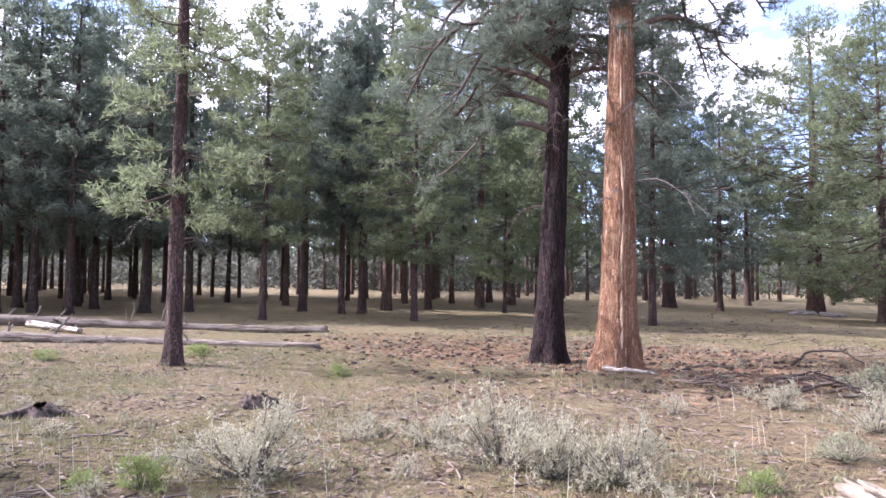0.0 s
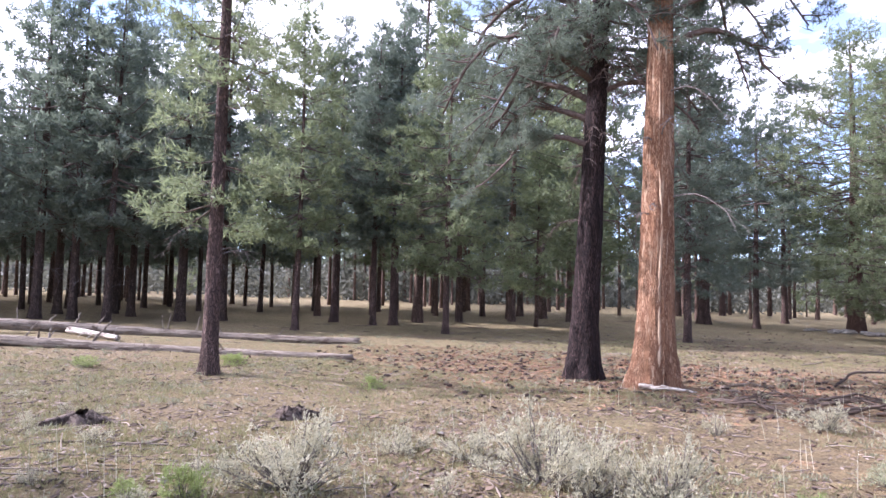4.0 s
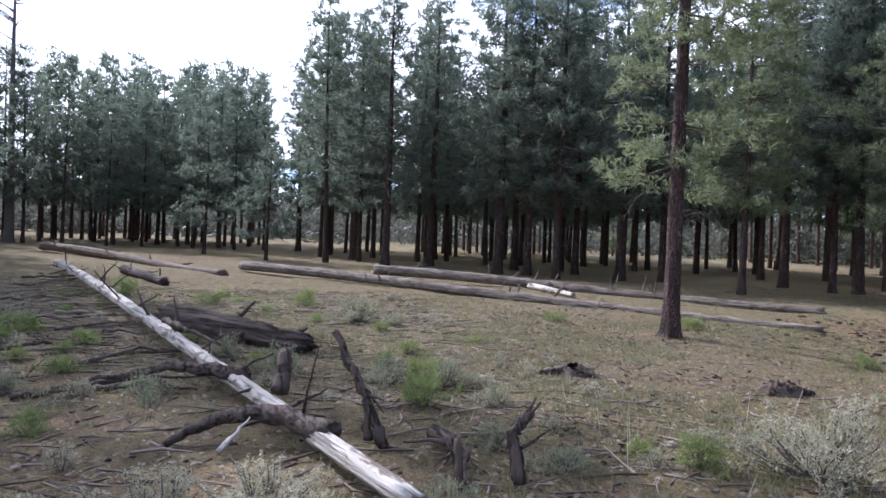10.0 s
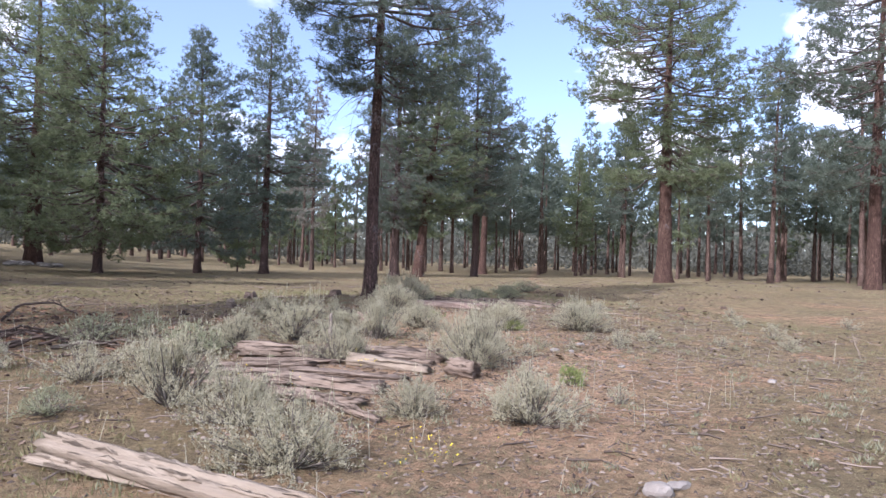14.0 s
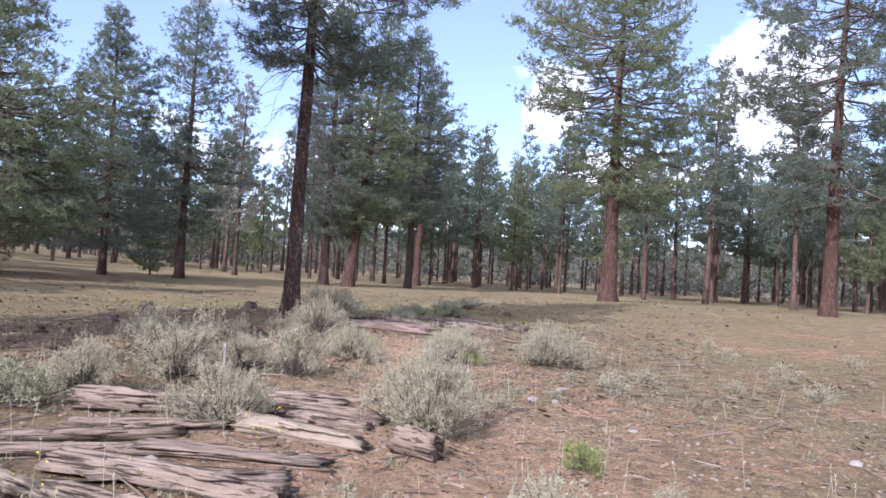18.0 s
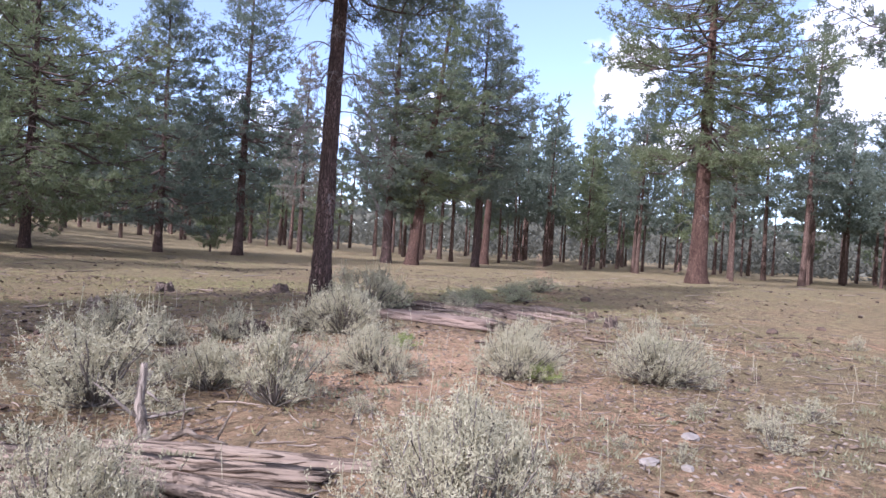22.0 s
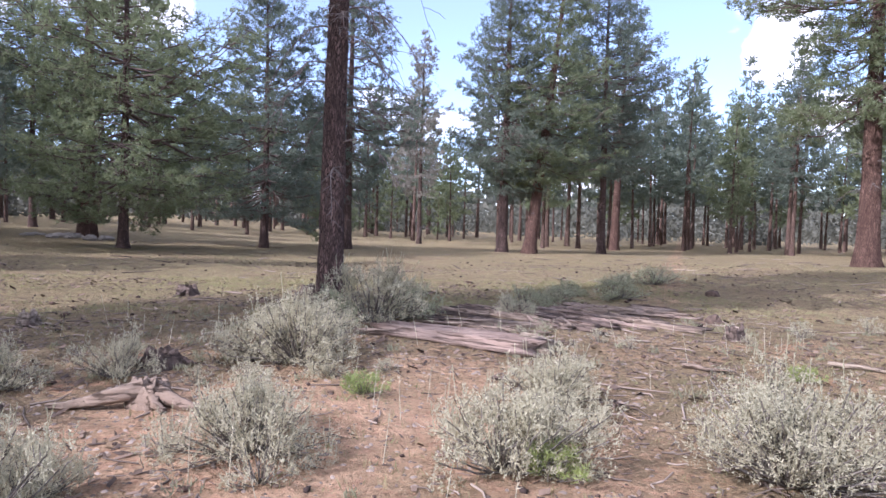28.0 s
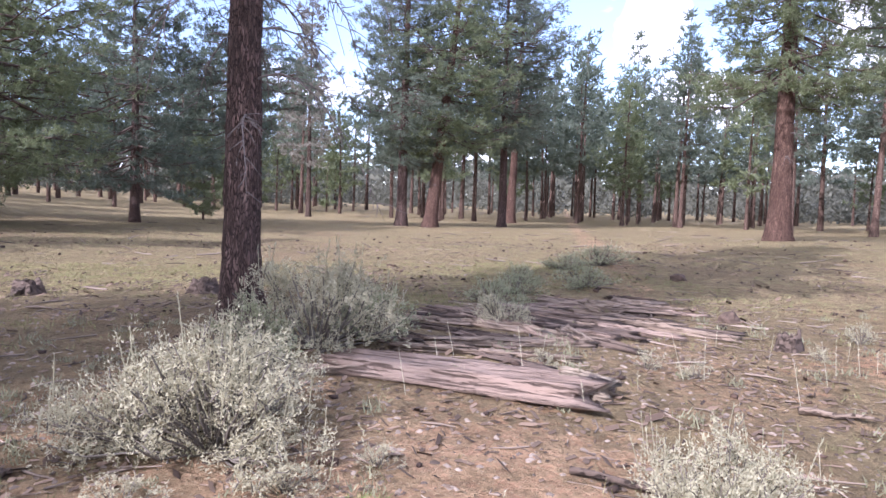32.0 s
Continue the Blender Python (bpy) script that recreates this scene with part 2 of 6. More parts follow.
M_BARK = bark("bark_brown", (0.040, 0.028, 0.025), (0.205, 0.128, 0.106), (0.345, 0.235, 0.195))
M_BARK_DARK = bark("bark_charred", (0.010, 0.008, 0.008), (0.070, 0.045, 0.041), (0.135, 0.085, 0.074), 6, 0.2)
M_BARK_ORANGE = bark("bark_orange", (0.13, 0.055, 0.03), (0.43, 0.235, 0.130), (0.60, 0.385, 0.245), 7.5, 0.2, 0.03, (0.66, 0.49, 0.33))
M_SCAR = wood("bare_scar", (0.16, 0.09, 0.055), (0.44, 0.285, 0.175), (0.60, 0.44, 0.30), along="z", split=0.44)
M_BARK_RED = bark("bark_red", (0.055, 0.031, 0.025), (0.185, 0.108, 0.080), (0.30, 0.19, 0.142), 5, 0.2)
M_BARK_FAR = bark("bark_far", (0.040, 0.028, 0.023), (0.145, 0.098, 0.078), (0.235, 0.162, 0.128), 4, 0.25)
M_BARK_NORTH = bark("bark_north", (0.06, 0.038, 0.030), (0.215, 0.140, 0.108), (0.33, 0.225, 0.175), 4, 0.25)
M_TWIG = plain("dead_twig", (0.10, 0.080, 0.07), (0.24, 0.20, 0.18))
M_LIMB = plain("limb_bark", (0.07, 0.052, 0.045), (0.16, 0.115, 0.095))
M_NEEDLE = needles("pine_needles", (0.100, 0.128, 0.104), (0.120, 0.144, 0.107), (0.178, 0.198, 0.160), 0.5, 1.45)
M_NEEDLE_LIGHT = needles("pine_needles_light", (0.125, 0.156, 0.088), (0.150, 0.176, 0.094), (0.21, 0.228, 0.138), 0.5, 1.45)
M_NEEDLE_GREY = needles("dying_needles", (0.20, 0.185, 0.15), (0.235, 0.215, 0.175), (0.29, 0.27, 0.22), 0.4)
M_UNDER = needles("undergrowth", (0.10, 0.105, 0.08), (0.125, 0.125, 0.095), (0.17, 0.165, 0.13), 0.4)
M_SAGE = needles("sage_leaves", (0.365, 0.345, 0.232), (0.435, 0.405, 0.275), (0.54, 0.492, 0.35), 0.4)
M_SAGE_GREEN = needles("sage_leaves_green", (0.255, 0.272, 0.160), (0.315, 0.318, 0.188), (0.40, 0.395, 0.255), 0.35)
M_SAGE_STEM = plain("sage_stem", (0.10, 0.085, 0.07), (0.22, 0.19, 0.16), per_island=True)
M_STALK = plain("dry_stalk", (0.40, 0.36, 0.26), (0.52, 0.47, 0.34), per_island=True)
M_GREEN = needles("rabbitbrush_leaves", (0.20, 0.26, 0.08), (0.26, 0.30, 0.095), (0.33, 0.36, 0.14), 0.4)
M_GRASS = needles("grass_blades", (0.235, 0.215, 0.105), (0.30, 0.265, 0.135), (0.18, 0.19, 0.075), 0.3)
M_HERB = needles("low_herb_leaves", (0.20, 0.205, 0.125), (0.25, 0.245, 0.15), (0.32, 0.30, 0.195), 0.3)
M_FLOWER = plain("yellow_flower", (0.70, 0.55, 0.04), (0.80, 0.62, 0.06), per_island=True)
M_LOG_WHITE = wood("log_bleached", (0.14, 0.115, 0.095), (0.53, 0.455, 0.38), (0.72, 0.65, 0.57), split=0.42, blotch=(0.15, 0.108, 0.082))
M_LOG_GREY = wood("log_grey", (0.05, 0.038, 0.03), (0.20, 0.155, 0.118), (0.36, 0.295, 0.235), blotch=(0.12, 0.085, 0.065))
M_LOG_DARK = wood("log_dark", (0.02, 0.015, 0.013), (0.09, 0.065, 0.052), (0.19, 0.14, 0.11))
M_GREY_UP = wood("standing_grey_wood", (0.06, 0.048, 0.04), (0.25, 0.20, 0.16), (0.43, 0.365, 0.305), along="z")
M_DARK_UP = wood("standing_dark_wood", (0.02, 0.015, 0.013), (0.09, 0.065, 0.052), (0.19, 0.14, 0.11), along="z")
M_LOG_TAN = wood("log_tan", (0.10, 0.072, 0.054), (0.245, 0.190, 0.138), (0.38, 0.312, 0.238), split=0.40, fibre=0.8)
M_LOG_RED = wood("log_rotten", (0.065, 0.046, 0.036), (0.195, 0.142, 0.106), (0.335, 0.262, 0.200), split=0.43, fibre=1.0)
M_STUMP = wood("stump_wood", (0.055, 0.037, 0.028), (0.205, 0.146, 0.106), (0.34, 0.262, 0.196), scale=0.8, split=0.42, fibre=1.0)
M_LOG_FLAT = wood("log_flat", (0.10, 0.068, 0.053), (0.225, 0.158, 0.122), (0.34, 0.262, 0.212), split=0.44, fibre=1.0)
M_ROCK = plain("pale_rock", (0.19, 0.16, 0.135), (0.32, 0.285, 0.25), 0.9, 9)
M_CLOD = plain("clod", (0.06, 0.043, 0.034), (0.13, 0.09, 0.068), 0.95, 14)
M_LITTER = plain("litter", (0.075, 0.055, 0.043), (0.36, 0.285, 0.225), per_island=True)
M_BARK_LITTER = plain("bark_litter", (0.055, 0.038, 0.029), (0.25, 0.175, 0.125), per_island=True)
M_CONE = plain("cones", (0.035, 0.024, 0.02), (0.11, 0.07, 0.05), per_island=True)
M_NEEDLE_DEAD = plain("dead_needles", (0.20, 0.10, 0.06), (0.34, 0.20, 0.12), per_island=True)


def make_ground_material():
    m = Mat("forest_soil", 0.97, 0.1)
    co = m.coords((1, 1, 1), True)
    big, mid, small, fine = (m.noise(co, s, d, 0.6) for s, d in ((0.16, 4), (0.75, 5), (4.5, 5), (26, 5)))
    sand = m.mix(m.ramp(small, 0.35, 0.68), (0.30, 0.208, 0.138), (0.43, 0.315, 0.218))
    red = m.mix(m.ramp(small, 0.35, 0.68), (0.42, 0.222, 0.158), (0.60, 0.355, 0.265))
    grass = m.mix(m.ramp(small, 0.35, 0.65), (0.160, 0.158, 0.088), (0.275, 0.252, 0.145))
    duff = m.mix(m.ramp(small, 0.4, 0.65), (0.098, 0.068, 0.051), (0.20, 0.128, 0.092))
    c = m.mix(m.ramp(mid, 0.46, 0.60), sand, red)
    c = m.mix(m.math("MULTIPLY", m.ramp(m.noise(co, 0.42, 6, 0.65), 0.44, 0.60), 0.85), c, grass)
    # a brown carpet of needles under the two large pines, and worn red earth along the trail
    sep = m.N("ShaderNodeSeparateXYZ")
    m.L(m.N("ShaderNodeNewGeometry").outputs["Position"], sep.inputs[0])
    x, y = sep.outputs[0], sep.outputs[1]

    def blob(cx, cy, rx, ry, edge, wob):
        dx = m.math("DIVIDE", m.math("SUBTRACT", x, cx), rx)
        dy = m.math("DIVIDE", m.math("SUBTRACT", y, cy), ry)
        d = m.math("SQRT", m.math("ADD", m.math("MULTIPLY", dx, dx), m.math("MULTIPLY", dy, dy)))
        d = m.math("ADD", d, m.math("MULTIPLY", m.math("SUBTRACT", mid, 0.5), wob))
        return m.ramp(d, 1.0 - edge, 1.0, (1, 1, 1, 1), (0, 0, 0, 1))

    c = m.mix(m.math("MULTIPLY", blob(-6.5, 14.0, 7.5, 5.0, 0.45, 1.6), 0.9), c, duff)
    c = m.mix(m.math("MULTIPLY", blob(6.3, 12.5, 1.0, 6.0, 0.5, 1.3), 0.8), c, red)
    c = m.mix(m.math("MULTIPLY", blob(4.3, 13.5, 1.6, 2.2, 0.5, 1.3), 0.7), c, red)
    c = m.mix(m.math("MULTIPLY", blob(2.6, 6.6, 3.0, 2.6, 0.5, 1.5), 0.65), c, red)
    # more grass towards the open wood in the north and the west
    north = m.N("ShaderNodeMapRange", From_Min=16.0, From_Max=26.0)
    m.L(y, north.inputs["Value"])
    west = m.N("ShaderNodeMapRange", From_Min=-4.0, From_Max=-9.0)
    m.L(x, west.inputs["Value"])
    open_land = m.math("MAXIMUM", north.outputs[0], m.math("MULTIPLY", west.outputs[0], 0.75))
    patch = m.noise(m.coords((0.5, 1.0, 1.0), True), 0.35, 5, 0.65)
    c = m.mix(m.math("MULTIPLY", open_land, m.ramp(patch, 0.42, 0.56)), c, grass)
    c = m.mix(m.math("MULTIPLY", open_land, m.ramp(m.noise(m.coords((0.4, 1.2, 1.0), True), 0.6, 6, 0.7), 0.50, 0.62)), c, duff)
    shaggy = m.math("MULTIPLY", m.math("MAXIMUM", north.outputs[0], west.outputs[0]), m.ramp(m.noise(co, 0.55, 6, 0.7), 0.30, 0.48))
    c = m.mix(m.math("MULTIPLY", shaggy, 0.9), c, m.mix(m.ramp(m.noise(co, 0.22, 4), 0.34, 0.5), duff, grass))
    # a strip of yellow-green grass, and dark duff in front of it, part of it painted-in shade
    meadow = m.mix(m.ramp(small, 0.35, 0.65), (0.185, 0.198, 0.078), (0.30, 0.295, 0.135))
    c = m.mix(m.math("MULTIPLY", blob(3.0, 25.8, 13.0, 3.2, 0.5, 1.6), 0.9), c, meadow)
    # this duff patch also deepens the two pines' cast shade by colour
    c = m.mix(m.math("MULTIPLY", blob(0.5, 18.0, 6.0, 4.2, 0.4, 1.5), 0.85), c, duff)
    c = m.mix(m.math("MULTIPLY", blob(9.5, 18.5, 5.0, 2.0, 0.5, 1.8), 0.55), c, duff)
    c = m.mix(m.math("MULTIPLY", blob(-4.5, 5.8, 7.0, 4.2, 0.5, 1.8), 0.6), c, m.mix(0.25, meadow, duff))
    c = m.mix(m.math("MULTIPLY", blob(-7.0, 26.0, 8.0, 6.0, 0.5, 1.8), 0.7), c, duff)
    c = m.mix(m.math("MULTIPLY", blob(-15.0, 1.0, 13.0, 9.0, 0.4, 2.0), 0.85), c, m.mix(0.35, duff, meadow))
    c = m.mix(m.math("MULTIPLY", blob(-8.5, 6.8, 8.0, 3.6, 0.5, 2.0), 0.6), c, m.mix(0.3, duff, sand))
    c = m.mix(m.math("MULTIPLY", blob(1.0, 9.6, 4.0, 4.2, 0.5, 2.0), 0.55), c, m.mix(0.3, duff, red))
    pink = m.math("MAXIMUM", blob(5.0, 13.6, 2.6, 2.3, 0.6, 1.4), m.math("MULTIPLY", blob(3.6, 8.0, 2.4, 4.2, 0.6, 1.6), 0.7))
    pink = m.math("MAXIMUM", pink, m.math("MULTIPLY", blob(0.0, 4.0, 1.9, 1.3, 0.6, 1.4), 0.85))
    clean = m.math("SUBTRACT", 1.0, m.math("MULTIPLY", pink, 0.75))
    # the trodden trail
    off = m.math("SUBTRACT", x, m.math("ADD", m.math("MULTIPLY", y, 0.52), -0.08))
    off = m.math("ADD", m.math("ABSOLUTE", off), m.math("MULTIPLY", m.math("SUBTRACT", m.noise(co, 0.9, 5), 0.5), 1.1))
    trail = m.ramp(off, 0.30, 0.62, (1, 1, 1, 1), (0, 0, 0, 1))
    # mats of grey litter
    mat_of = m.noise(co, 1.25, 9, 0.72)
    c = m.mix(m.math("MULTIPLY", clean, m.math("MULTIPLY", m.ramp(mat_of, 0.48, 0.55), 0.62)), c, (0.212, 0.158, 0.112))
    c = m.mix(m.math("MULTIPLY", trail, 0.75), c, m.mix(m.ramp(small, 0.35, 0.68), (0.335, 0.200, 0.148), (0.46, 0.29, 0.22)))
    c = m.mix(m.math("MULTIPLY", pink, 0.8), c, m.mix(m.ramp(small, 0.35, 0.68), (0.44, 0.262, 0.198), (0.66, 0.425, 0.335)))
    carpet = m.mix(m.ramp(small, 0.4, 0.65), (0.145, 0.084, 0.060), (0.27, 0.150, 0.104))
    c = m.mix(m.math("MULTIPLY", blob(-6.3, 13.2, 8.0, 4.4, 0.5, 1.6), 0.85), c, carpet)
    # streaks of trampled litter, dark bits and pale grit
    streak = m.noise(m.coords((2.2, 2.2, 2.2), True), 2.4, 8, 0.75)
    c = m.mix(m.math("MULTIPLY", clean, m.math("MULTIPLY", m.ramp(streak, 0.48, 0.55), 0.80)), c, (0.098, 0.071, 0.052))
    crumbs = m.noise(m.coords((1.0, 1.0, 1.0), True), 11.0, 7, 0.78)
    c = m.mix(m.math("MULTIPLY", clean, m.math("MULTIPLY", m.ramp(crumbs, 0.50, 0.56), 0.70)), c, (0.105, 0.076, 0.055))
    c = m.mix(m.math("MULTIPLY", m.ramp(crumbs, 0.46, 0.38), 0.28), c, (0.50, 0.385, 0.265))
    c = m.mix(m.math("MULTIPLY", m.ramp(fine, 0.52, 0.66), 0.6), c, (0.13, 0.095, 0.07))
    c = m.mix(m.math("MULTIPLY", m.ramp(m.noise(co, 55, 2), 0.60, 0.68), 0.5), c, (0.52, 0.45, 0.36))
    c = m.mix(m.math("MULTIPLY", m.math("MULTIPLY", clean, m.ramp(big, 0.40, 0.62)), 0.4), c, m.mix(0.5, grass, duff))
    # grass and duff cover the soil away from the clearing
    sward = m.mix(m.ramp(m.noise(m.coords((0.35, 1.3, 1.0), True), 0.5, 6, 0.7), 0.42, 0.58), m.mix(0.5, grass, meadow), m.mix(0.3, duff, grass))
    away = m.math("MAXIMUM", m.math("MULTIPLY", north.outputs[0], 0.9), m.math("MULTIPLY", west.outputs[0], 0.65))
    c = m.mix(m.math("MULTIPLY", away, m.ramp(crumbs, 0.66, 0.46)), c, sward)
    c = m.mix(m.math("MULTIPLY", m.math("MULTIPLY", blob(3.0, 25.5, 13.0, 2.6, 0.5, 1.6), 0.65), m.ramp(crumbs, 0.60, 0.42)), c, meadow)
    ochre = m.N("ShaderNodeVectorMath")
    ochre.operation = "MULTIPLY"
    ochre.inputs[1].default_value = (1.03, 1.0, 0.84)
    m.L(c, ochre.inputs[0])
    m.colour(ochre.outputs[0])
    m.bump(m.math("ADD", m.math("ADD", small, streak), m.math("ADD", crumbs, m.math("MULTIPLY", fine, 0.5))), 1.0, 0.09)
    return m.m


M_GROUND = make_ground_material()


# ---------------------------------------------------------------- shape tools
rng = np.random.default_rng(7)


def ground_base(x, y):
    """Height of the land: rising to the west, falling a little to the north, a low swell to the east."""
    x, y = np.asarray(x, float), np.asarray(y, float)
    w = -x + 0.25 * y - 12
    z = 0.02 * (np.sqrt(w * w + 100) + w) / 2 * np.where(w < 120, 1, 120 / np.maximum(w, 1))
    n = np.minimum(y - 12, 70)
    n = (np.sqrt(n * n + 36) + n) / 2
    z = z - 0.011 * n / (1 + np.exp(-(np.clip(x, -60, 60) + 6) / 4))
    return z + 0.6 * np.exp(-((x - 30) ** 2 + (y - 26) ** 2) / 200) + 0.3 * np.exp(-((x - 5.5) ** 2 + (y - 18.5) ** 2) / 12.5)


def lattice(ix, iy, seed):
    h = np.sin(ix * 127.1 + iy * 311.7 + seed * 74.7) * 43758.5453
    return h - np.floor(h)


def soft_noise(x, y, seed=0):
    ix, iy = np.floor(x), np.floor(y)
    fx, fy = x - ix, y - iy
    fx, fy = fx * fx * (3 - 2 * fx), fy * fy * (3 - 2 * fy)
    a, b = lattice(ix, iy, seed), lattice(ix + 1, iy, seed)
    c, d = lattice(ix, iy + 1, seed), lattice(ix + 1, iy + 1, seed)
    return (a * (1 - fx) + b * fx) * (1 - fy) + (c * (1 - fx) + d * fx) * fy - 0.5


def gz(x, y):
    x, y = np.asarray(x, float), np.asarray(y, float)
    near = np.clip(1.5 - np.hypot(x, y - 8) / 60, 0, 1)
    return ground_base(x, y) + near * (0.10 * soft_noise(x / 2.3, y / 2.3, 1) + 0.045 * soft_noise(x / 0.7, y / 0.7, 2))


def mesh_of(name, verts, tris=None, quads=None, mat=None, smooth=False):
    me = bpy.data.meshes.new(name)
    verts = np.asarray(verts, np.float32).reshape(-1, 3)
    tris = np.zeros((0, 3), np.int32) if tris is None else np.asarray(tris, np.int32).reshape(-1, 3)
    quads = np.zeros((0, 4), np.int32) if quads is None else np.asarray(quads, np.int32).reshape(-1, 4)
    me.vertices.add(len(verts))
    me.vertices.foreach_set("co", verts.ravel())
    loops = np.concatenate([tris.ravel(), quads.ravel()])
    me.loops.add(len(loops))
    me.loops.foreach_set("vertex_index", loops)
    n = len(tris) + len(quads)
    me.polygons.add(n)
    starts = np.concatenate([np.arange(len(tris)) * 3, len(tris) * 3 + np.arange(len(quads)) * 4]).astype(np.int32)
    me.polygons.foreach_set("loop_start", starts)
    if smooth:
        me.polygons.foreach_set("use_smooth", np.ones(n, bool))
    me.update(calc_edges=True)
    if mat:
        me.materials.append(mat)
    return me


class Shape:
    """Gathers vertices, triangles and quads for one mesh."""

    def __init__(self):
        self.v, self.t, self.q, self.n = [], [], [], 0

    def add(self, v, t=None, q=None):
        v = np.asarray(v, float).reshape(-1, 3)
        if t is not None:
            self.t.append(np.asarray(t, int).reshape(-1, 3) + self.n)
        if q is not None:
            self.q.append(np.asarray(q, int).reshape(-1, 4) + self.n)
        self.v.append(v)
        self.n += len(v)

    def tube(self, path, radii, sides=6, rough=0.0, cap=True):
        path, radii = np.asarray(path, float), np.asarray(radii, float)
        n = len(path)
        way = np.gradient(path, axis=0)
        way /= np.linalg.norm(way, axis=1)[:, None] + 1e-9
        ref = np.where(np.abs(way[:, 2:3]) > 0.9, [[1.0, 0, 0]], [[0, 0, 1.0]])
        u = np.cross(way, ref)
        u /= np.linalg.norm(u, axis=1)[:, None] + 1e-9
        w = np.cross(way, u)
        a = np.linspace(0, 2 * np.pi, sides, endpoint=False)
        r = radii[:, None] * (1 + rough * rng.standard_normal((n, sides)))
        ring = path[:, None] + r[..., None] * (np.cos(a)[None, :, None] * u[:, None] + np.sin(a)[None, :, None] * w[:, None])
        i, j = np.meshgrid(np.arange(n - 1), np.arange(sides), indexing="ij")
        k = (j + 1) % sides
        q = np.stack([i * sides + j, i * sides + k, (i + 1) * sides + k, (i + 1) * sides + j], -1)
        v = ring.reshape(-1, 3)
        t = None
        if cap:
            v = np.concatenate([v, path[:1], path[-1:]])
            jj = np.arange(sides)
            kk = (jj + 1) % sides
            t = np.concatenate([np.stack([kk, jj, np.full(sides, n * sides)], 1),
                                np.stack([(n - 1) * sides + jj, (n - 1) * sides + kk, np.full(sides, n * sides + 1)], 1)])
        self.add(v, t, q)

    def blades(self, base, way, length, width):
        """Thin pointed blades: one triangle each, at many places at once."""
        base, way = np.asarray(base, float), np.asarray(way, float)
        n = len(base)
        side = np.cross(way, rng.standard_normal((n, 3)))
        side /= np.linalg.norm(side, axis=1)[:, None] + 1e-9
        w, l = np.broadcast_to(width, n)[:, None] / 2, np.broadcast_to(length, n)[:, None]
        v = np.stack([base - side * w, base + side * w, base + way * l], 1)
        self.add(v, np.arange(3 * n).reshape(n, 3))

    def mesh(self, name, mat, smooth=False):
        v = np.concatenate(self.v) if self.v else np.zeros((0, 3))
        return mesh_of(name, v, np.concatenate(self.t) if self.t else None, np.concatenate(self.q) if self.q else None, mat, smooth)


def part(name, shape, mat, parent, label="", smooth=False):
    ob = new(name, shape.mesh(name, mat, smooth) if isinstance(shape, Shape) else shape)
    ob.parent = parent
    if label:
        tagged(ob, label)
    return ob


def thing(name, x, y, label, category, group="", kind="", z=None, turn=0.0):
    ob = new(name)
    ob.empty_display_size = 0.2
    ob.matrix_basis = pose(x, y, float(gz(x, y)) if z is None else z, 0, 0, turn)
    return tagged(ob, label, category, group, kind)


def unit(v):
    return v / (np.linalg.norm(v, axis=-1, keepdims=True) + 1e-9)


# ---------------------------------------------------------------- ground
def spread(lo, hi, step, reach):
    mid = np.arange(lo, hi + step / 2, step)
    out, s = [], step
    x = hi
    while x < reach:
        s *= 1.16
        x += s
        out.append(x - hi)
    out = np.array(out)
    return np.concatenate([(lo - out)[::-1], mid, hi + out])


def make_ground():
    xs, ys = spread(-22, 22, 0.22, 2500), spread(-6, 30, 0.22, 2500)
    X, Y = np.meshgrid(xs, ys, indexing="ij")
    Z = gz(X, Y)
    n, k = len(xs), len(ys)
    i, j = np.meshgrid(np.arange(n - 1), np.arange(k - 1), indexing="ij")
    q = np.stack([i * k + j, (i + 1) * k + j, (i + 1) * k + j + 1, i * k + j + 1], -1)
    ob = new("ground", mesh_of("ground", np.stack([X, Y, Z], -1), None, q, M_GROUND, True))
    tagged(ob, "dry forest floor of pale and reddish earth with sparse grass", "ground", kind="structure")


make_ground()


# ---------------------------------------------------------------- pines
def trunk_shape(h, r, lean, bend, sides=14, rings=26, rough=0.03, flare=0.35, top=0.12, seed=0):
    """A tapered, slightly bent trunk with a flared foot. Returns the shape and a function giving its axis at a height."""
    g = np.random.default_rng(seed)
    ph = g.uniform(0, 6.28, 4)

    def axis(z):
        z = np.asarray(z, float)
        s = z / h
        return np.stack([lean[0] * z + bend * np.sin(s * 3.1 + ph[0]) * s, lean[1] * z + bend * np.sin(s * 2.6 + ph[1]) * s, z], -1)

    zz = np.concatenate([[-0.25], np.linspace(0, 1, rings) ** 1.35 * h])
    a = np.linspace(0, 2 * np.pi, sides, endpoint=False)
    s = np.clip(zz / h, 0, 1)
    rad = r * ((1 - s) ** 0.85 * (1 - top) + top * (1 - s)) * (1 + flare * np.exp(-np.maximum(zz, 0) / (r * 1.8)))
    rad[-1] = 0.01
    lobes = 1 + 0.5 * flare * np.exp(-np.maximum(zz, 0) / (r * 1.6))[:, None] * np.sin(5 * a + ph[2])[None] + rough * g.standard_normal((len(zz), sides))
    R = rad[:, None] * lobes
    ax = axis(zz)
    v = np.stack([ax[:, 0:1] + R * np.cos(a), ax[:, 1:2] + R * np.sin(a), np.repeat(zz[:, None], sides, 1)], -1)
    n = len(zz)
    i, j = np.meshgrid(np.arange(n - 1), np.arange(sides), indexing="ij")
    k = (j + 1) % sides
    q = np.stack([i * sides + j, i * sides + k, (i + 1) * sides + k, (i + 1) * sides + j], -1)
    sh = Shape()
    sh.add(v, None, q)
    return sh, axis


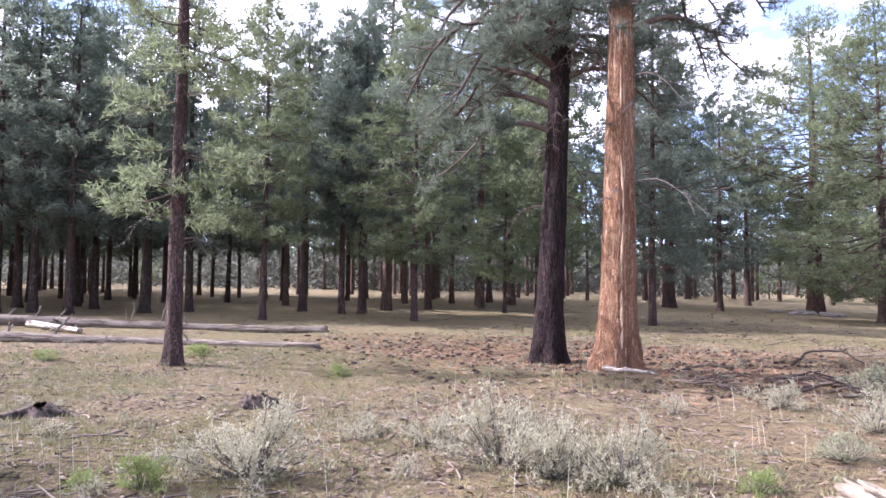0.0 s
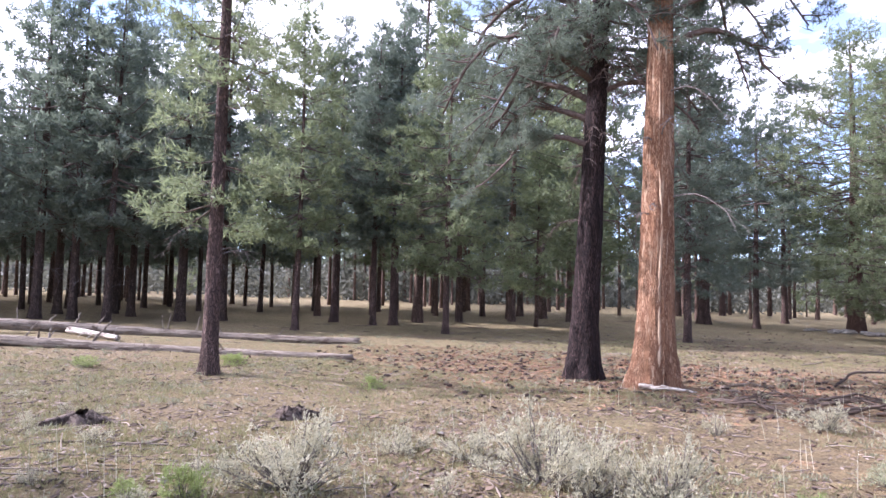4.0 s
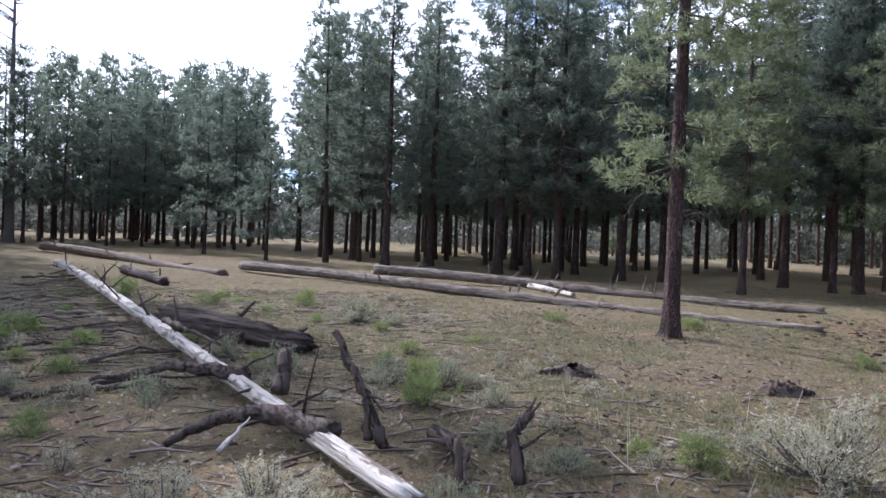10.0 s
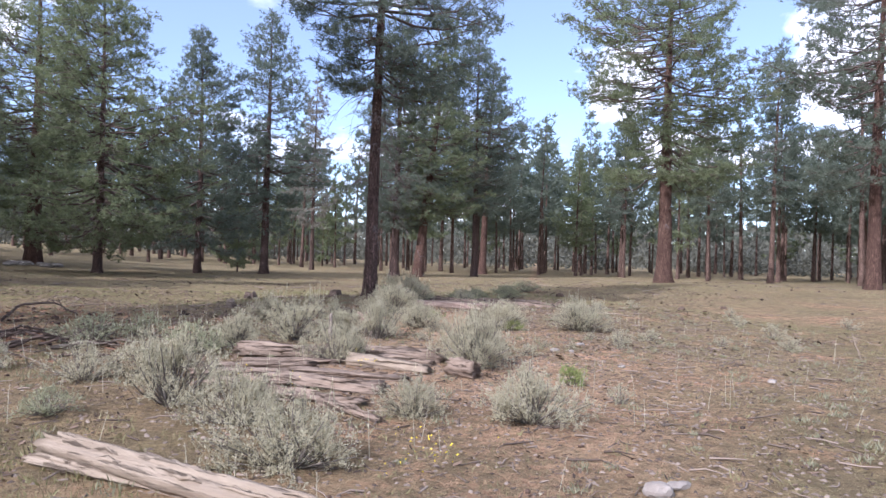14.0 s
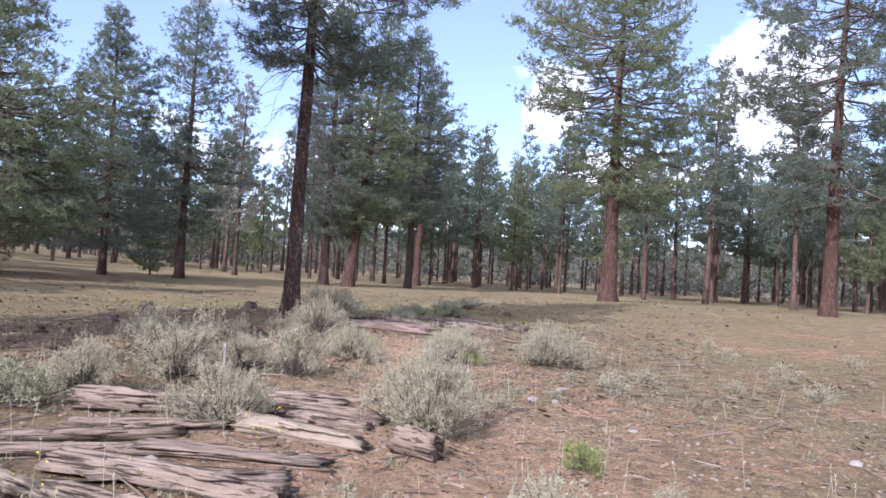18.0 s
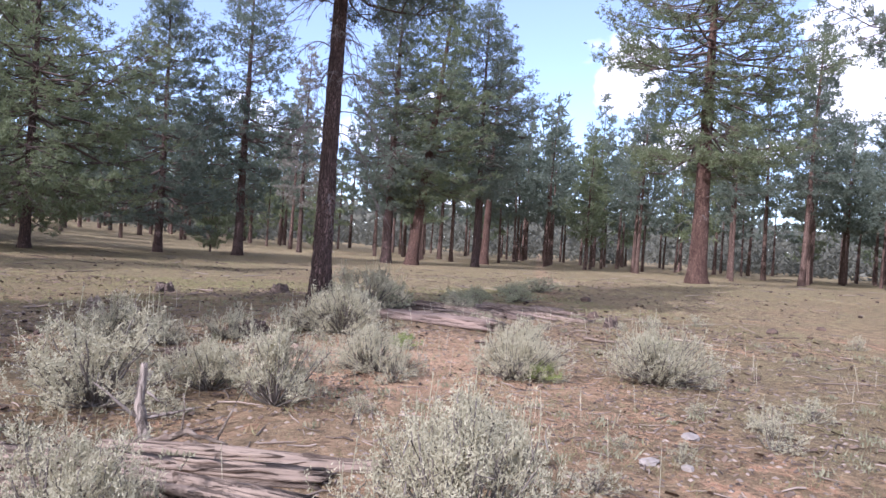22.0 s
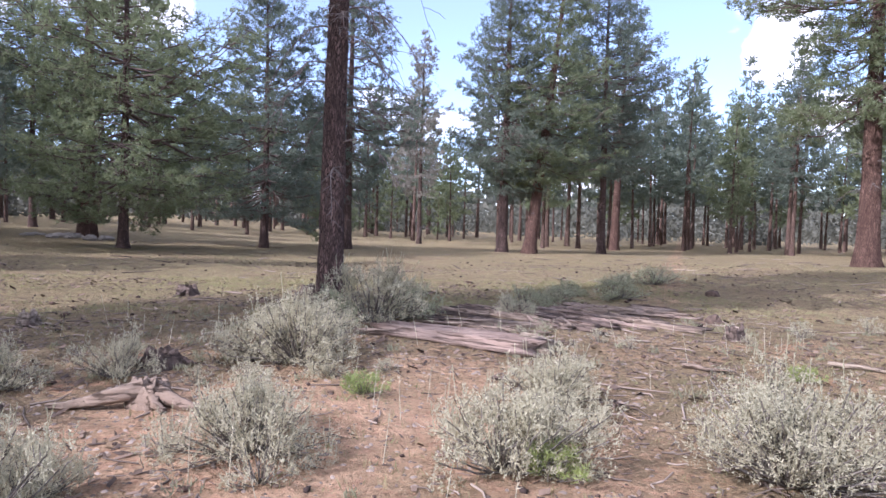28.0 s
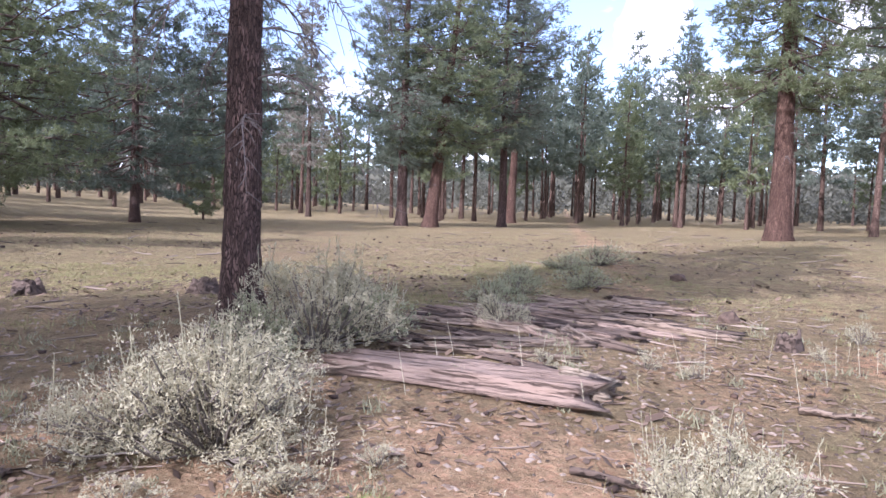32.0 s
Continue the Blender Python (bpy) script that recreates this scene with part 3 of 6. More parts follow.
def crown_shapes(h, base, radius, axis, r, seed, whorl=0.6, per=5, clumps=2.6, tufts=7, blade=9, length=0.2, width=0.036, peak=0.2, ragged=0.3, up=0.0,
                 gap=0.0, taper=0.75, start=0.3, puff=1.0, twig=True):
    """Whorls of limbs between the heights base and h, each bearing flattened plumes of needle tufts towards its end.
    peak: where the crown is widest, as a share of its depth. start: how far out along a limb the needles begin."""
    g = np.random.default_rng(seed)
    limbs, leaf = Shape(), Shape()
    count = max(4, int((h - base) / whorl))
    lobes = g.uniform(0, 6.28, 3)
    B, W = [], []
    turn = g.uniform(0, 6.28)
    for k in range(count):
        u = (k + g.uniform(-0.3, 0.3)) / count
        u = min(max(u, 0.0), 0.985)
        prof = 0.66 + 0.34 * u / peak if u < peak else ((1 - u) / (1 - peak)) ** taper
        turn += 2.4
        here = per if u < 0.85 else max(3, per - 2)
        for j in range(here):
            if g.uniform() < gap * (0.6 + 0.6 * math.sin(u * 17 + lobes[0])):
                continue
            ai = turn + 6.283 * (j + g.uniform(-0.35, 0.35)) / here
            swell = 1 + 0.16 * math.sin(u * 21 + lobes[1]) + 0.20 * math.sin(ai + u * 8 + lobes[2])
            li = radius * max(prof, 0.07) * g.uniform(1 - ragged, 1 + 0.4 * ragged) * swell
            z0 = base + (u + g.uniform(-0.25, 0.25) / count) * (h - base)
            el = radians(-16 + 58 * u ** 1.2 + g.uniform(-9, 9) + up)
            d = np.array([math.cos(ai) * math.cos(el), math.sin(ai) * math.cos(el), math.sin(el)])
            flat = unit(np.array([d[0], d[1], 0.0]))
            side = np.array([-flat[1], flat[0], 0.0])
            s = np.linspace(0, 1, 5)
            p = axis(z0) + s[:, None] * d * li
            p[:, 2] += li * (0.17 * s ** 2.2 - 0.08 * np.sin(s * 3.14))
            p[1:-1] += g.standard_normal((3, 3)) * li * 0.03
            r0 = max(0.009, min(0.4 * r * (1 - u) + 0.008, 0.0105 * li + 0.008))
            limbs.tube(p, r0 * (1 - 0.8 * s), 4, 0, False)
            n = 1 + int(clumps * li)
            st = start + (1 - start) * ((np.arange(n) + g.uniform(0.2, 1.0, n)) / n) ** 0.8
            st[-1] = 1.0
            cen = np.stack([np.interp(st, s, p[:, c]) for c in range(3)], -1)
            x = (st - start) / (1 - start + 1e-6)
            off = g.uniform(-1, 1, n) * li * 0.36 * np.sin(0.35 + 2.5 * x)
            foot = cen - 0.35 * np.abs(off)[:, None] * flat
            cen = cen + off[:, None] * side + 0.25 * np.abs(off)[:, None] * flat
            cen[:, 2] += 0.05 + g.normal(0, 0.05 + 0.02 * li, n) - 0.12 * np.abs(off)
            if twig:
                for o, e in zip(foot, cen):
                    limbs.tube(np.stack([o, (o + e) / 2 + [0, 0, 0.03], e]), np.array([0.4, 0.3, 0.15]) * r0 + 0.003, 3, 0, False)
            q = tufts + int(g.integers(0, 3))
            spot = np.repeat(cen, q, 0) + g.standard_normal((n * q, 3)) * np.array([0.17, 0.17, 0.075]) * puff
            B.append(spot)
            W.append(unit(np.repeat(unit(d * 0.8 + np.sign(off)[:, None] * side * 0.5 + [0, 0, 0.3]), q, 0) + 0.4 * g.standard_normal((n * q, 3))))
    B, W = np.concatenate(B), np.concatenate(W)
    n = len(B)
    c = np.repeat(B, blade, 0) + g.standard_normal((n * blade, 3)) * length * 0.22
    w = unit(np.repeat(W, blade, 0) * 0.75 + unit(g.standard_normal((n * blade, 3))) + [0, 0, 0.15])
    leaf.blades(c, w, length * g.uniform(0.7, 1.25, n * blade), width)
    return limbs, leaf


def bough(p, az, length, g, rise=0.25, droop=0.9, r=0.05):
    """A living limb that arches out and hangs, with needles towards its end. Returns its wood and its needles."""
    wood_sh, leaf = Shape(), Shape()
    s = np.linspace(0, 1, 10)
    d = np.array([math.cos(az), math.sin(az), 0])
    side = np.array([-d[1], d[0], 0])
    path = np.asarray(p) + s[:, None] * d * length * (1 - 0.15 * s[:, None])
    path[:, 2] += length * (rise * np.sin(s * 2.4) - droop * s ** 2.4 * 0.6)
    path += np.cumsum(g.standard_normal((10, 3)) * length * 0.025, 0) * s[:, None]
    wood_sh.tube(path, r * (1 - 0.82 * s) + 0.004, 7, 0.05)
    B, W = [], []
    for k in range(16):
        a = g.uniform(0.28, 1.0)
        o = np.array([np.interp(a, s, path[:, c]) for c in range(3)])
        ln = length * g.uniform(0.12, 0.34)
        w = unit(d * 0.6 + side * g.uniform(-1.2, 1.2) + [0, 0, g.uniform(-0.6, 0.35)])
        q = np.linspace(0, 1, 5)
        tp = o + q[:, None] * w * ln + np.cumsum(g.standard_normal((5, 3)) * ln * 0.06, 0) * q[:, None]
        wood_sh.tube(tp, (r * 0.35 * (1.1 - a * 0.6)) * (1 - 0.8 * q) + 0.003, 4, 0, False)
        if k % 4 == 0:
            continue
        m = 16
        at = g.uniform(0.35, 1.05, m)
        B.append(o + at[:, None] * w * ln + g.standard_normal((m, 3)) * [0.10, 0.10, 0.07])
        W.append(unit(w + g.standard_normal((m, 3)) * 0.5))
    B, W = np.concatenate(B), np.concatenate(W)
    n, k = len(B), 16
    leaf.blades(np.repeat(B, k, 0), unit(np.repeat(W, k, 0) * 0.8 + unit(g.standard_normal((n * k, 3)))), 0.17 * g.uniform(0.7, 1.2, n * k), 0.012)
    return wood_sh, leaf


def dead_branch(p, az, length, r, g, droop=0.25, twigs=7):
    """A bare, crooked branch with twigs."""
    sh = Shape()
    s = np.linspace(0, 1, 8)
    d = np.array([math.cos(az), math.sin(az), 0])
    sd = np.array([-d[1], d[0], 0])
    path = np.asarray(p) + s[:, None] * d * length
    path[:, 2] += length * (0.25 * np.sin(s * 2.2) - droop * s ** 2.2 * 1.6)
    path += np.cumsum(g.standard_normal((8, 3)) * length * 0.03, 0) * s[:, None]
    sh.tube(path, r * (1 - 0.82 * s), 6, 0.06)
    for _ in range(twigs):
        a = g.uniform(0.25, 0.98)
        o = np.array([np.interp(a, s, path[:, c]) for c in range(3)])
        tl = length * g.uniform(0.14, 0.38) * (1.15 - 0.5 * a)
        w = unit(d * g.uniform(0.2, 0.9) + sd * g.choice([-1, 1]) * g.uniform(0.3, 1) + [0, 0, g.uniform(-0.9, 0.25)])
        q = np.linspace(0, 1, 5)
        tp = o + q[:, None] * w * tl + np.cumsum(g.standard_normal((5, 3)) * tl * 0.05, 0) * q[:, None]
        tp[:, 2] -= tl * 0.3 * q ** 2
        sh.tube(tp, r * 0.38 * (1.05 - a * 0.5) * (1 - 0.8 * q) + 0.002, 4, 0, False)
    return sh


PINE_COUNT = [0]


# needles of a tree by how near the path comes to it: whorl spacing, limbs in a whorl, clumps a metre, tufts, blades, their length and width
NEEDLES = {2: (0.6, 6, 2.6, 8, 11, 0.17, 0.024), 1: (0.56, 6, 2.4, 6, 9, 0.21, 0.045), 0: (0.66, 5, 1.9, 4, 8, 0.28, 0.066)}


def pine(x, y, h, dia, base, radius, label, bark_mat=None, leaf_mat=None, detail=1, lean=(0, 0), bend=0.12, peak=0.2, ragged=0.3, gap=0.0, dead=0,
         dead_zone=None, group="", up=0.0, name="pine_tree", full=1.0, dead_len=0.0, taper=0.75, scar=None, start=0.3, puff=1.0, boughs=()):
    """One pine: trunk, limbs, crown and bare branches under one empty at its foot."""
    PINE_COUNT[0] += 1
    seed = 100 + PINE_COUNT[0]
    g = np.random.default_rng(seed)
    ob = thing(name, x, y, label, "tree", group)
    r = dia / 2
    sides, rings, rough = ((30, 60, 0.035) if detail == 2 else (12, 22, 0.03))
    sh, axis = trunk_shape(h, r, lean, bend, sides, rings, rough, 0.4 if detail == 2 else 0.3, seed=seed)
    part("trunk", sh, bark_mat or M_BARK, ob, smooth=True)
    if scar is not None:
        # a long bare strip where the bark has split from the foot upwards
        zz = np.linspace(0.05, 0.42 * h, 40)
        s = zz / h
        rad = r * ((1 - s) ** 0.85 * 0.88 + 0.12 * (1 - s)) * (1 + 0.4 * np.exp(-zz / (r * 1.8)))
        a = scar + 0.16 * np.sin(zz * 0.8) + 0.06 * np.sin(zz * 2.7)
        for turn, wide, mat in ((0.0, 0.030, M_SCAR), (0.26, 0.032, bark_mat), (-0.22, 0.028, bark_mat)):
            path = axis(zz)
            path[:, 0] += (rad - 0.014) * np.cos(a + turn)
            path[:, 1] += (rad - 0.014) * np.sin(a + turn)
            st = Shape()
            st.tube(path, wide * (0.75 + 0.35 * np.sin(zz * 2.3 + turn * 9) ** 2) * (1 - 0.55 * s / 0.42), 8, 0.12)
            part("bark_scar", st, mat, ob)
    depth = h - base
    whorl, per, clumps, tufts, blade, ln, wd = NEEDLES[detail]
    limbs, leaf = crown_shapes(h, base, radius, axis, r, seed, whorl / full, per, clumps, tufts, blade, ln, wd, peak, ragged, up, gap, taper, start, puff, detail > 0)
    tagged(part("branchwork", limbs, M_LIMB, ob), kind="stuff")
    tagged(part("crown", leaf, leaf_mat or M_NEEDLE, ob), kind="stuff")
    for z, turn, reach in boughs:
        wood_sh, spray = bough(axis(z), radians(turn), reach, g, g.uniform(0.1, 0.3), g.uniform(0.5, 1.0), 0.026 + 0.014 * reach)
        limb_ob = part("bough", wood_sh, M_LIMB, ob)
        tagged(part("needle_spray", spray, leaf_mat or M_NEEDLE, limb_ob), kind="stuff")
    lo, hi = dead_zone or (base * 0.45, base + 0.25 * depth)
    for _ in range(dead):
        z = g.uniform(lo, hi)
        p = axis(z)
        part("dead_branch", dead_branch(p, g.uniform(0, 6.28), (dead_len or min(radius, 2.6)) * g.uniform(0.22, 0.72 + 0.3 * (dead_len > 0)), 0.010 + 0.022 * r, g, g.uniform(0.35, 1.0) if dead_len else g.uniform(0.05, 0.5), 17 if dead_len else 7), M_LIMB if bark_mat is M_BARK_DARK else M_TWIG, ob)
    return ob


GREY = "tall dark pine with a bare lower trunk among the stand"
# the two large pines and the slim one beside them; azimuths of boughs count from east
pine(-10.93, 7.02, 15.5, 0.28, 3.0, 1.6, "slim brown pine with sparse needles on a long trunk", M_BARK, M_NEEDLE_LIGHT, detail=2, ragged=0.45, gap=0.45, dead=14, dead_zone=(1.8, 6.5), lean=(0.012, -0.006), full=0.8)
pine(-6.78, 12.6, 18, 0.56, 6.4, 3.0, "large fire-blackened pine with bare drooping lower branches", M_BARK_DARK, detail=2, dead=22, dead_zone=(3.0, 7.0), dead_len=2.0, lean=(0.014, 0.065), taper=0.5, peak=0.3, full=1.25,
     boughs=((4.6, 225, 2.6), (5.1, 200, 3.0), (5.5, 190, 3.4), (5.9, 240, 3.3), (6.3, 165, 3.0), (6.4, 265, 2.6), (6.9, 205, 3.8), (7.0, 320, 2.6), (5.7, 20, 2.4), (6.6, 60, 2.6), (7.3, 230, 3.6), (7.5, 180, 3.4)))
pine(-5.09, 12.09, 18, 0.66, 8.0, 2.2, "large pine with bright orange plated bark and bare branches", M_BARK_ORANGE, detail=2, dead=20, dead_zone=(2.6, 8.0), lean=(-0.004, 0.05), taper=0.5, peak=0.3, full=1.25, scar=radians(-62),
     boughs=((6.2, 25, 2.8), (6.7, 5, 2.2), (7.1, 60, 3.0), (7.3, 15, 2.8), (6.5, 110, 2.4), (7.5, 40, 3.2)))
pine(4.95, 18.85, 15.5, 0.36, 5.8, 3.0, "brown pine with many thin bare branches beside the brush", M_BARK, detail=2, dead=44, dead_zone=(1.8, 7.0), dead_len=1.5, lean=(0.012, 0.02), peak=0.3, taper=0.6, full=1.3)
# pines north of the clearing
BIG = "big old pine with reddish bark and a broad crown"
MID = "green pine with a full conical crown in the open wood"
pine(26.9, 35.2, 20, 0.9, 6.6, 5.4, BIG, M_BARK_RED, M_NEEDLE_LIGHT, lean=(0.02, 0.02), peak=0.45, ragged=0.45, gap=0.12, dead=12, up=-6, taper=0.5, start=0.4, puff=1.4, full=1.2)
pine(18.2, 55.8, 22, 0.88, 5.2, 4.2, "old pine leaning to one side with broken limbs", M_BARK_RED, M_NEEDLE_LIGHT, lean=(0.11, 0.02), ragged=0.45, gap=0.15, dead=10, puff=1.3)
pine(30.6, 71.2, 23, 0.82, 7.5, 4.4, BIG, M_BARK_RED, lean=(0.03, 0.0), ragged=0.45, gap=0.2, puff=1.3)
pine(16.5, 56.6, 22, 0.72, 4.4, 4.0, MID, M_BARK, ragged=0.4, puff=1.3)
pine(25.0, 60.0, 23, 0.6, 6.0, 4.2, MID, M_BARK, ragged=0.45, gap=0.15, peak=0.4, puff=1.4)
pine(5.8, 54.8, 20, 0.62, 3.6, 4.5, MID, M_BARK, ragged=0.5, gap=0.25, puff=1.5, start=0.4)
pine(1.0, 50.8, 16.5, 0.5, 2.2, 4.3, MID, M_BARK, ragged=0.22, peak=0.12, puff=1.1)
pine(-4.1, 41.5, 16.5, 0.45, 1.8, 5.4, "green pine with a broad soft crown", M_BARK, M_NEEDLE_LIGHT, ragged=0.3, peak=0.18, puff=1.3)
pine(-9.0, 52.0, 20, 0.98, 4.2, 5.8, BIG, M_BARK_RED, M_NEEDLE_LIGHT, ragged=0.45, peak=0.4, gap=0.2, dead=6, puff=1.4, start=0.4)
pine(28.0, 22.5, 17, 0.6, 5.2, 4.2, BIG, M_BARK_RED, lean=(0.02, 0.0), peak=0.45, ragged=0.4, gap=0.15, dead=6, up=-6, taper=0.55, start=0.4, puff=1.3)
pine(13.3, 78.4, 21, 0.5, 5.5, 3.0, "thin grey dying pine with few needles", M_BARK_FAR, M_NEEDLE_GREY, gap=0.35, ragged=0.5, dead=26, dead_zone=(5, 19), detail=0)
pine(4.2, 59.6, 5.8, 0.14, 0.8, 2.0, "small bright green young pine", M_BARK, M_NEEDLE_LIGHT, ragged=0.2)
# behind the large pines
for x, y, h, d, b, r in ((-10.27, 27.05, 15, 0.30, 2.6, 2.9), (-17.66, 49.1, 19, 0.8, 4.0, 4.0), (-26.2, 78.1, 18, 0.6, 4, 3.4), (-13.6, 47.0, 16, 0.4, 3.0, 3.2), (-15.8, 62.0, 19, 0.5, 4.0, 3.6),
                         (-18.92, 29.9, 9.5, 0.20, 1.9, 2.3), (-17.29, 21.0, 13.0, 0.26, 2.6, 3.0), (-22.5, 23.5, 15, 0.38, 4.0, 2.4),
                         (-23.0, 22.7, 14, 0.28, 4.2, 2.0), (-25.4, 22.5, 15, 0.40, 4.0, 2.4), (-21.2, 16.9, 13, 0.26, 3.4, 2.2)):
    pine(x, y, h, d, b, r, "green pine behind the two large pines", M_BARK, M_NEEDLE_LIGHT if h <= 13 else None, detail=1 if y < 30 else 0, ragged=0.35, gap=0.12)
# the dense stand to the west
for x, y, d, h in ((-27.4, 17.8, 0.34, 15), (-28.5, 16.4, 0.45, 15), (-31.95, 15.9, 0.36, 15), (-35.4, 16.6, 0.50, 16), (-28.2, 13.1, 0.35, 14),
                   (-30.2, 12.6, 0.36, 15), (-34.0, 13.5, 0.38, 15), (-31.0, 11.5, 0.42, 15.5), (-35.8, 9.5, 0.45, 15), (-34.3, 6.85, 0.42, 14),
                   (-41.8, 6.6, 0.55, 15), (-47.6, 5.7, 0.48, 14), (-53.3, 4.3, 0.42, 14), (-37.8, 1.35, 0.20, 6), (-43.5, -1.9, 0.22, 8),
                   (-57.7, -5.8, 0.33, 11), (-59.8, -10.5, 0.30, 11), (-19.4, -12.2, 0.40, 14), (-27.8, -12.1, 0.50, 14), (-32.0, -16.1, 0.42, 14)):
    pine(x, y, h, d, h * 0.26, 2.2 + 0.04 * h * (x > -33), GREY, M_BARK_FAR, dead=7, dead_zone=(1.2, h * 0.4), detail=0, ragged=0.4, gap=0.1)


def dead_snag(x, y, h, dia):
    ob = thing("dead_pine", x, y, "tall bare dead pine with broken branches", "dead tree")
    sh, axis = trunk_shape(h, dia / 2, (0.01, 0.0), 0.2, 10, 20, 0.04, 0.3, seed=77)
    part("trunk", sh, M_TWIG, ob, smooth=True)
    g = np.random.default_rng(78)
    for _ in range(26):
        z = h * g.uniform(0.35, 0.97)
        part("dead_branch", dead_branch(axis(z), g.uniform(0, 6.28), 2.6 * (1.1 - z / h) + 0.5, 0.05, g, -0.05, 5), M_TWIG, ob)


dead_snag(-52.5, -14.3, 19.5, 0.6)


# ---------------------------------------------------------------- the wood beyond
def far_shapes(h, base, radius, dia, seed, fine):
    g = np.random.default_rng(seed)
    sh, axis = trunk_shape(h, dia / 2, (g.uniform(-0.02, 0.02), g.uniform(-0.02, 0.02)), 0.15, 7 if fine else 5, 9 if fine else 5, 0.02, 0.25, seed=seed)
    whorl, per, clumps, tufts, bl, ln, wd = (0.68, 5, 1.7, 4, 7, 0.32, 0.084) if fine else (1.0, 4, 1.1, 2, 5, 0.6, 0.19)
    limbs, leaf = crown_shapes(h, base, radius, axis, dia / 2, seed, whorl, per, clumps, tufts, bl, ln, wd, 0.18, 0.4, 0.0, 0.15, 0.8, 0.25, 1.2, False)
    return sh, limbs, leaf


def far_pine(h, base, radius, dia, seed, leaf_mat):
    ob = tagged(new("pine_tree"), "pine of the wood round the clearing", "tree", "pines of the wood")
    sh, limbs, leaf = far_shapes(h, base, radius, dia, seed, True)
    part("trunk", sh, M_BARK_NORTH if base > 4.5 or leaf_mat is M_NEEDLE_LIGHT else M_BARK_FAR, ob, smooth=True)
    tagged(part("branchwork", limbs, M_LIMB, ob), kind="stuff")
    tagged(part("crown", leaf, leaf_mat, ob), kind="stuff")
    return ob


def make_wood():
    sizes = [(15, 3.6, 2.4, 0.31, M_NEEDLE), (17, 5.8, 2.7, 0.37, M_NEEDLE), (14, 3.4, 2.5, 0.32, M_NEEDLE_LIGHT),
             (19, 7.0, 3.2, 0.46, M_NEEDLE), (8, 1.2, 1.9, 0.2, M_NEEDLE_LIGHT), (16, 3.9, 2.2, 0.30, M_NEEDLE)]
    kinds = [far_pine(*s[:4], 501 + n, s[4]) for n, s in enumerate(sizes)]
    coarse = []
    for n, z in enumerate(sizes):
        shapes = far_shapes(*z[:4], 601 + n, False)
        coarse.append([np.concatenate(p.v) for p in shapes] + [shapes])
    heap = {"trunk": Shape(), "crown": Shape(), "crown_light": Shape()}
    g = np.random.default_rng(11)
    used = [(o.location.x, o.location.y) for o in scene.objects if o.name.startswith("pine_tree") and o.parent is None]
    first = [True] * len(kinds)

    def low_gap(x, y):
        """To the west the wood stands back and is lower."""
        return x < -20 and 84 < math.degrees(math.atan2(-x, y)) < 111

    def stand(test, box, count, apart, pick, near, scale=(0.85, 1.15)):
        """Scatters pines in a box; those on the near side are trees of their own, the rest joins the far wood."""
        done = tries = 0
        while done < count and tries < count * 40:
            tries += 1
            x, y = g.uniform(box[0], box[1]), g.uniform(box[2], box[3])
            if not test(x, y) or (low_gap(x, y) and math.hypot(x, y) < 52) or any((x - a) ** 2 + (y - b) ** 2 < apart ** 2 for a, b in used):
                continue
            used.append((x, y))
            done += 1
            k, s, turn = int(g.choice(pick)), g.uniform(*scale), g.uniform(0, 6.28)
            if low_gap(x, y):
                k = (0, 5, 1)[k % 3]
                s = (0.185 + 0.065 * g.uniform()) * math.hypot(x, y) / sizes[k][0]
            z = float(gz(x, y)) - 0.03
            if math.hypot(x - 2, y - 5) < near:
                m = pose(x, y, z, 0, 0, math.degrees(turn)) @ Matrix.Scale(s, 4)
                if first[k]:
                    kinds[k].matrix_basis, first[k] = m, False
                else:
                    copy_thing(kinds[k], m).scale = (s, s, s)
                continue
            c, n = math.cos(turn), math.sin(turn)
            R = np.array([[c, -n, 0], [n, c, 0], [0, 0, 1]]) * s
            tr, li, lf, shapes = coarse[k]
            for key, v, sh in (("trunk", tr, shapes[0]), ("crown_light" if sizes[k][4] is M_NEEDLE_LIGHT else "crown", lf, shapes[2])):
                heap[key].add(v @ R.T + [x, y, z], np.concatenate(sh.t) if sh.t else None, np.concatenate(sh.q) if sh.q else None)

    # west stand, thick and dark
    stand(lambda x, y: x < -33 - 0.1 * y and x + y > -52, (-85, -30, -4, 34), 74, 2.3, (0, 0, 5, 5, 0), 50)
    stand(lambda x, y: True, (-80, -42, -14, 2), 55, 2.2, (0, 4, 5, 2, 4), 58, (0.7, 0.9))
    stand(lambda x, y: y < -0.35 * x - 21, (-70, -24, -36, -4), 60, 2.1, (0, 1, 5, 2), 42)
    stand(lambda x, y: x < -0.5 * y - 6 and y > 24, (-50, -12, 24, 52), 24, 3.6, (1, 3, 1, 3, 2), 70)
    stand(lambda x, y: x < -0.47 * y - 2 and y > 26, (-34, -12, 26, 46), 12, 3.6, (1, 1, 3, 2), 70)
    stand(lambda x, y: 107 < math.degrees(math.atan2(-x, y)) < 124 and math.hypot(x, y) > 44, (-85, -34, -46, -10), 40, 2.2, (0, 1, 5, 2), 56)
    stand(lambda x, y: 112 < math.degrees(math.atan2(-x, y)) < 128, (-42, -19, -24, -10), 11, 2.6, (0, 1, 5), 60)
    stand(lambda x, y: x < -0.2 * y - 4, (-36, -21, 30, 52), 5, 4.2, (1, 3, 2, 1), 75)
    # north-west and north
    stand(lambda x, y: y > 34 - 0.45 * (x + 20), (-95, -20, 36, 100), 64, 3.4, (1, 1, 2, 3, 3, 1), 60)
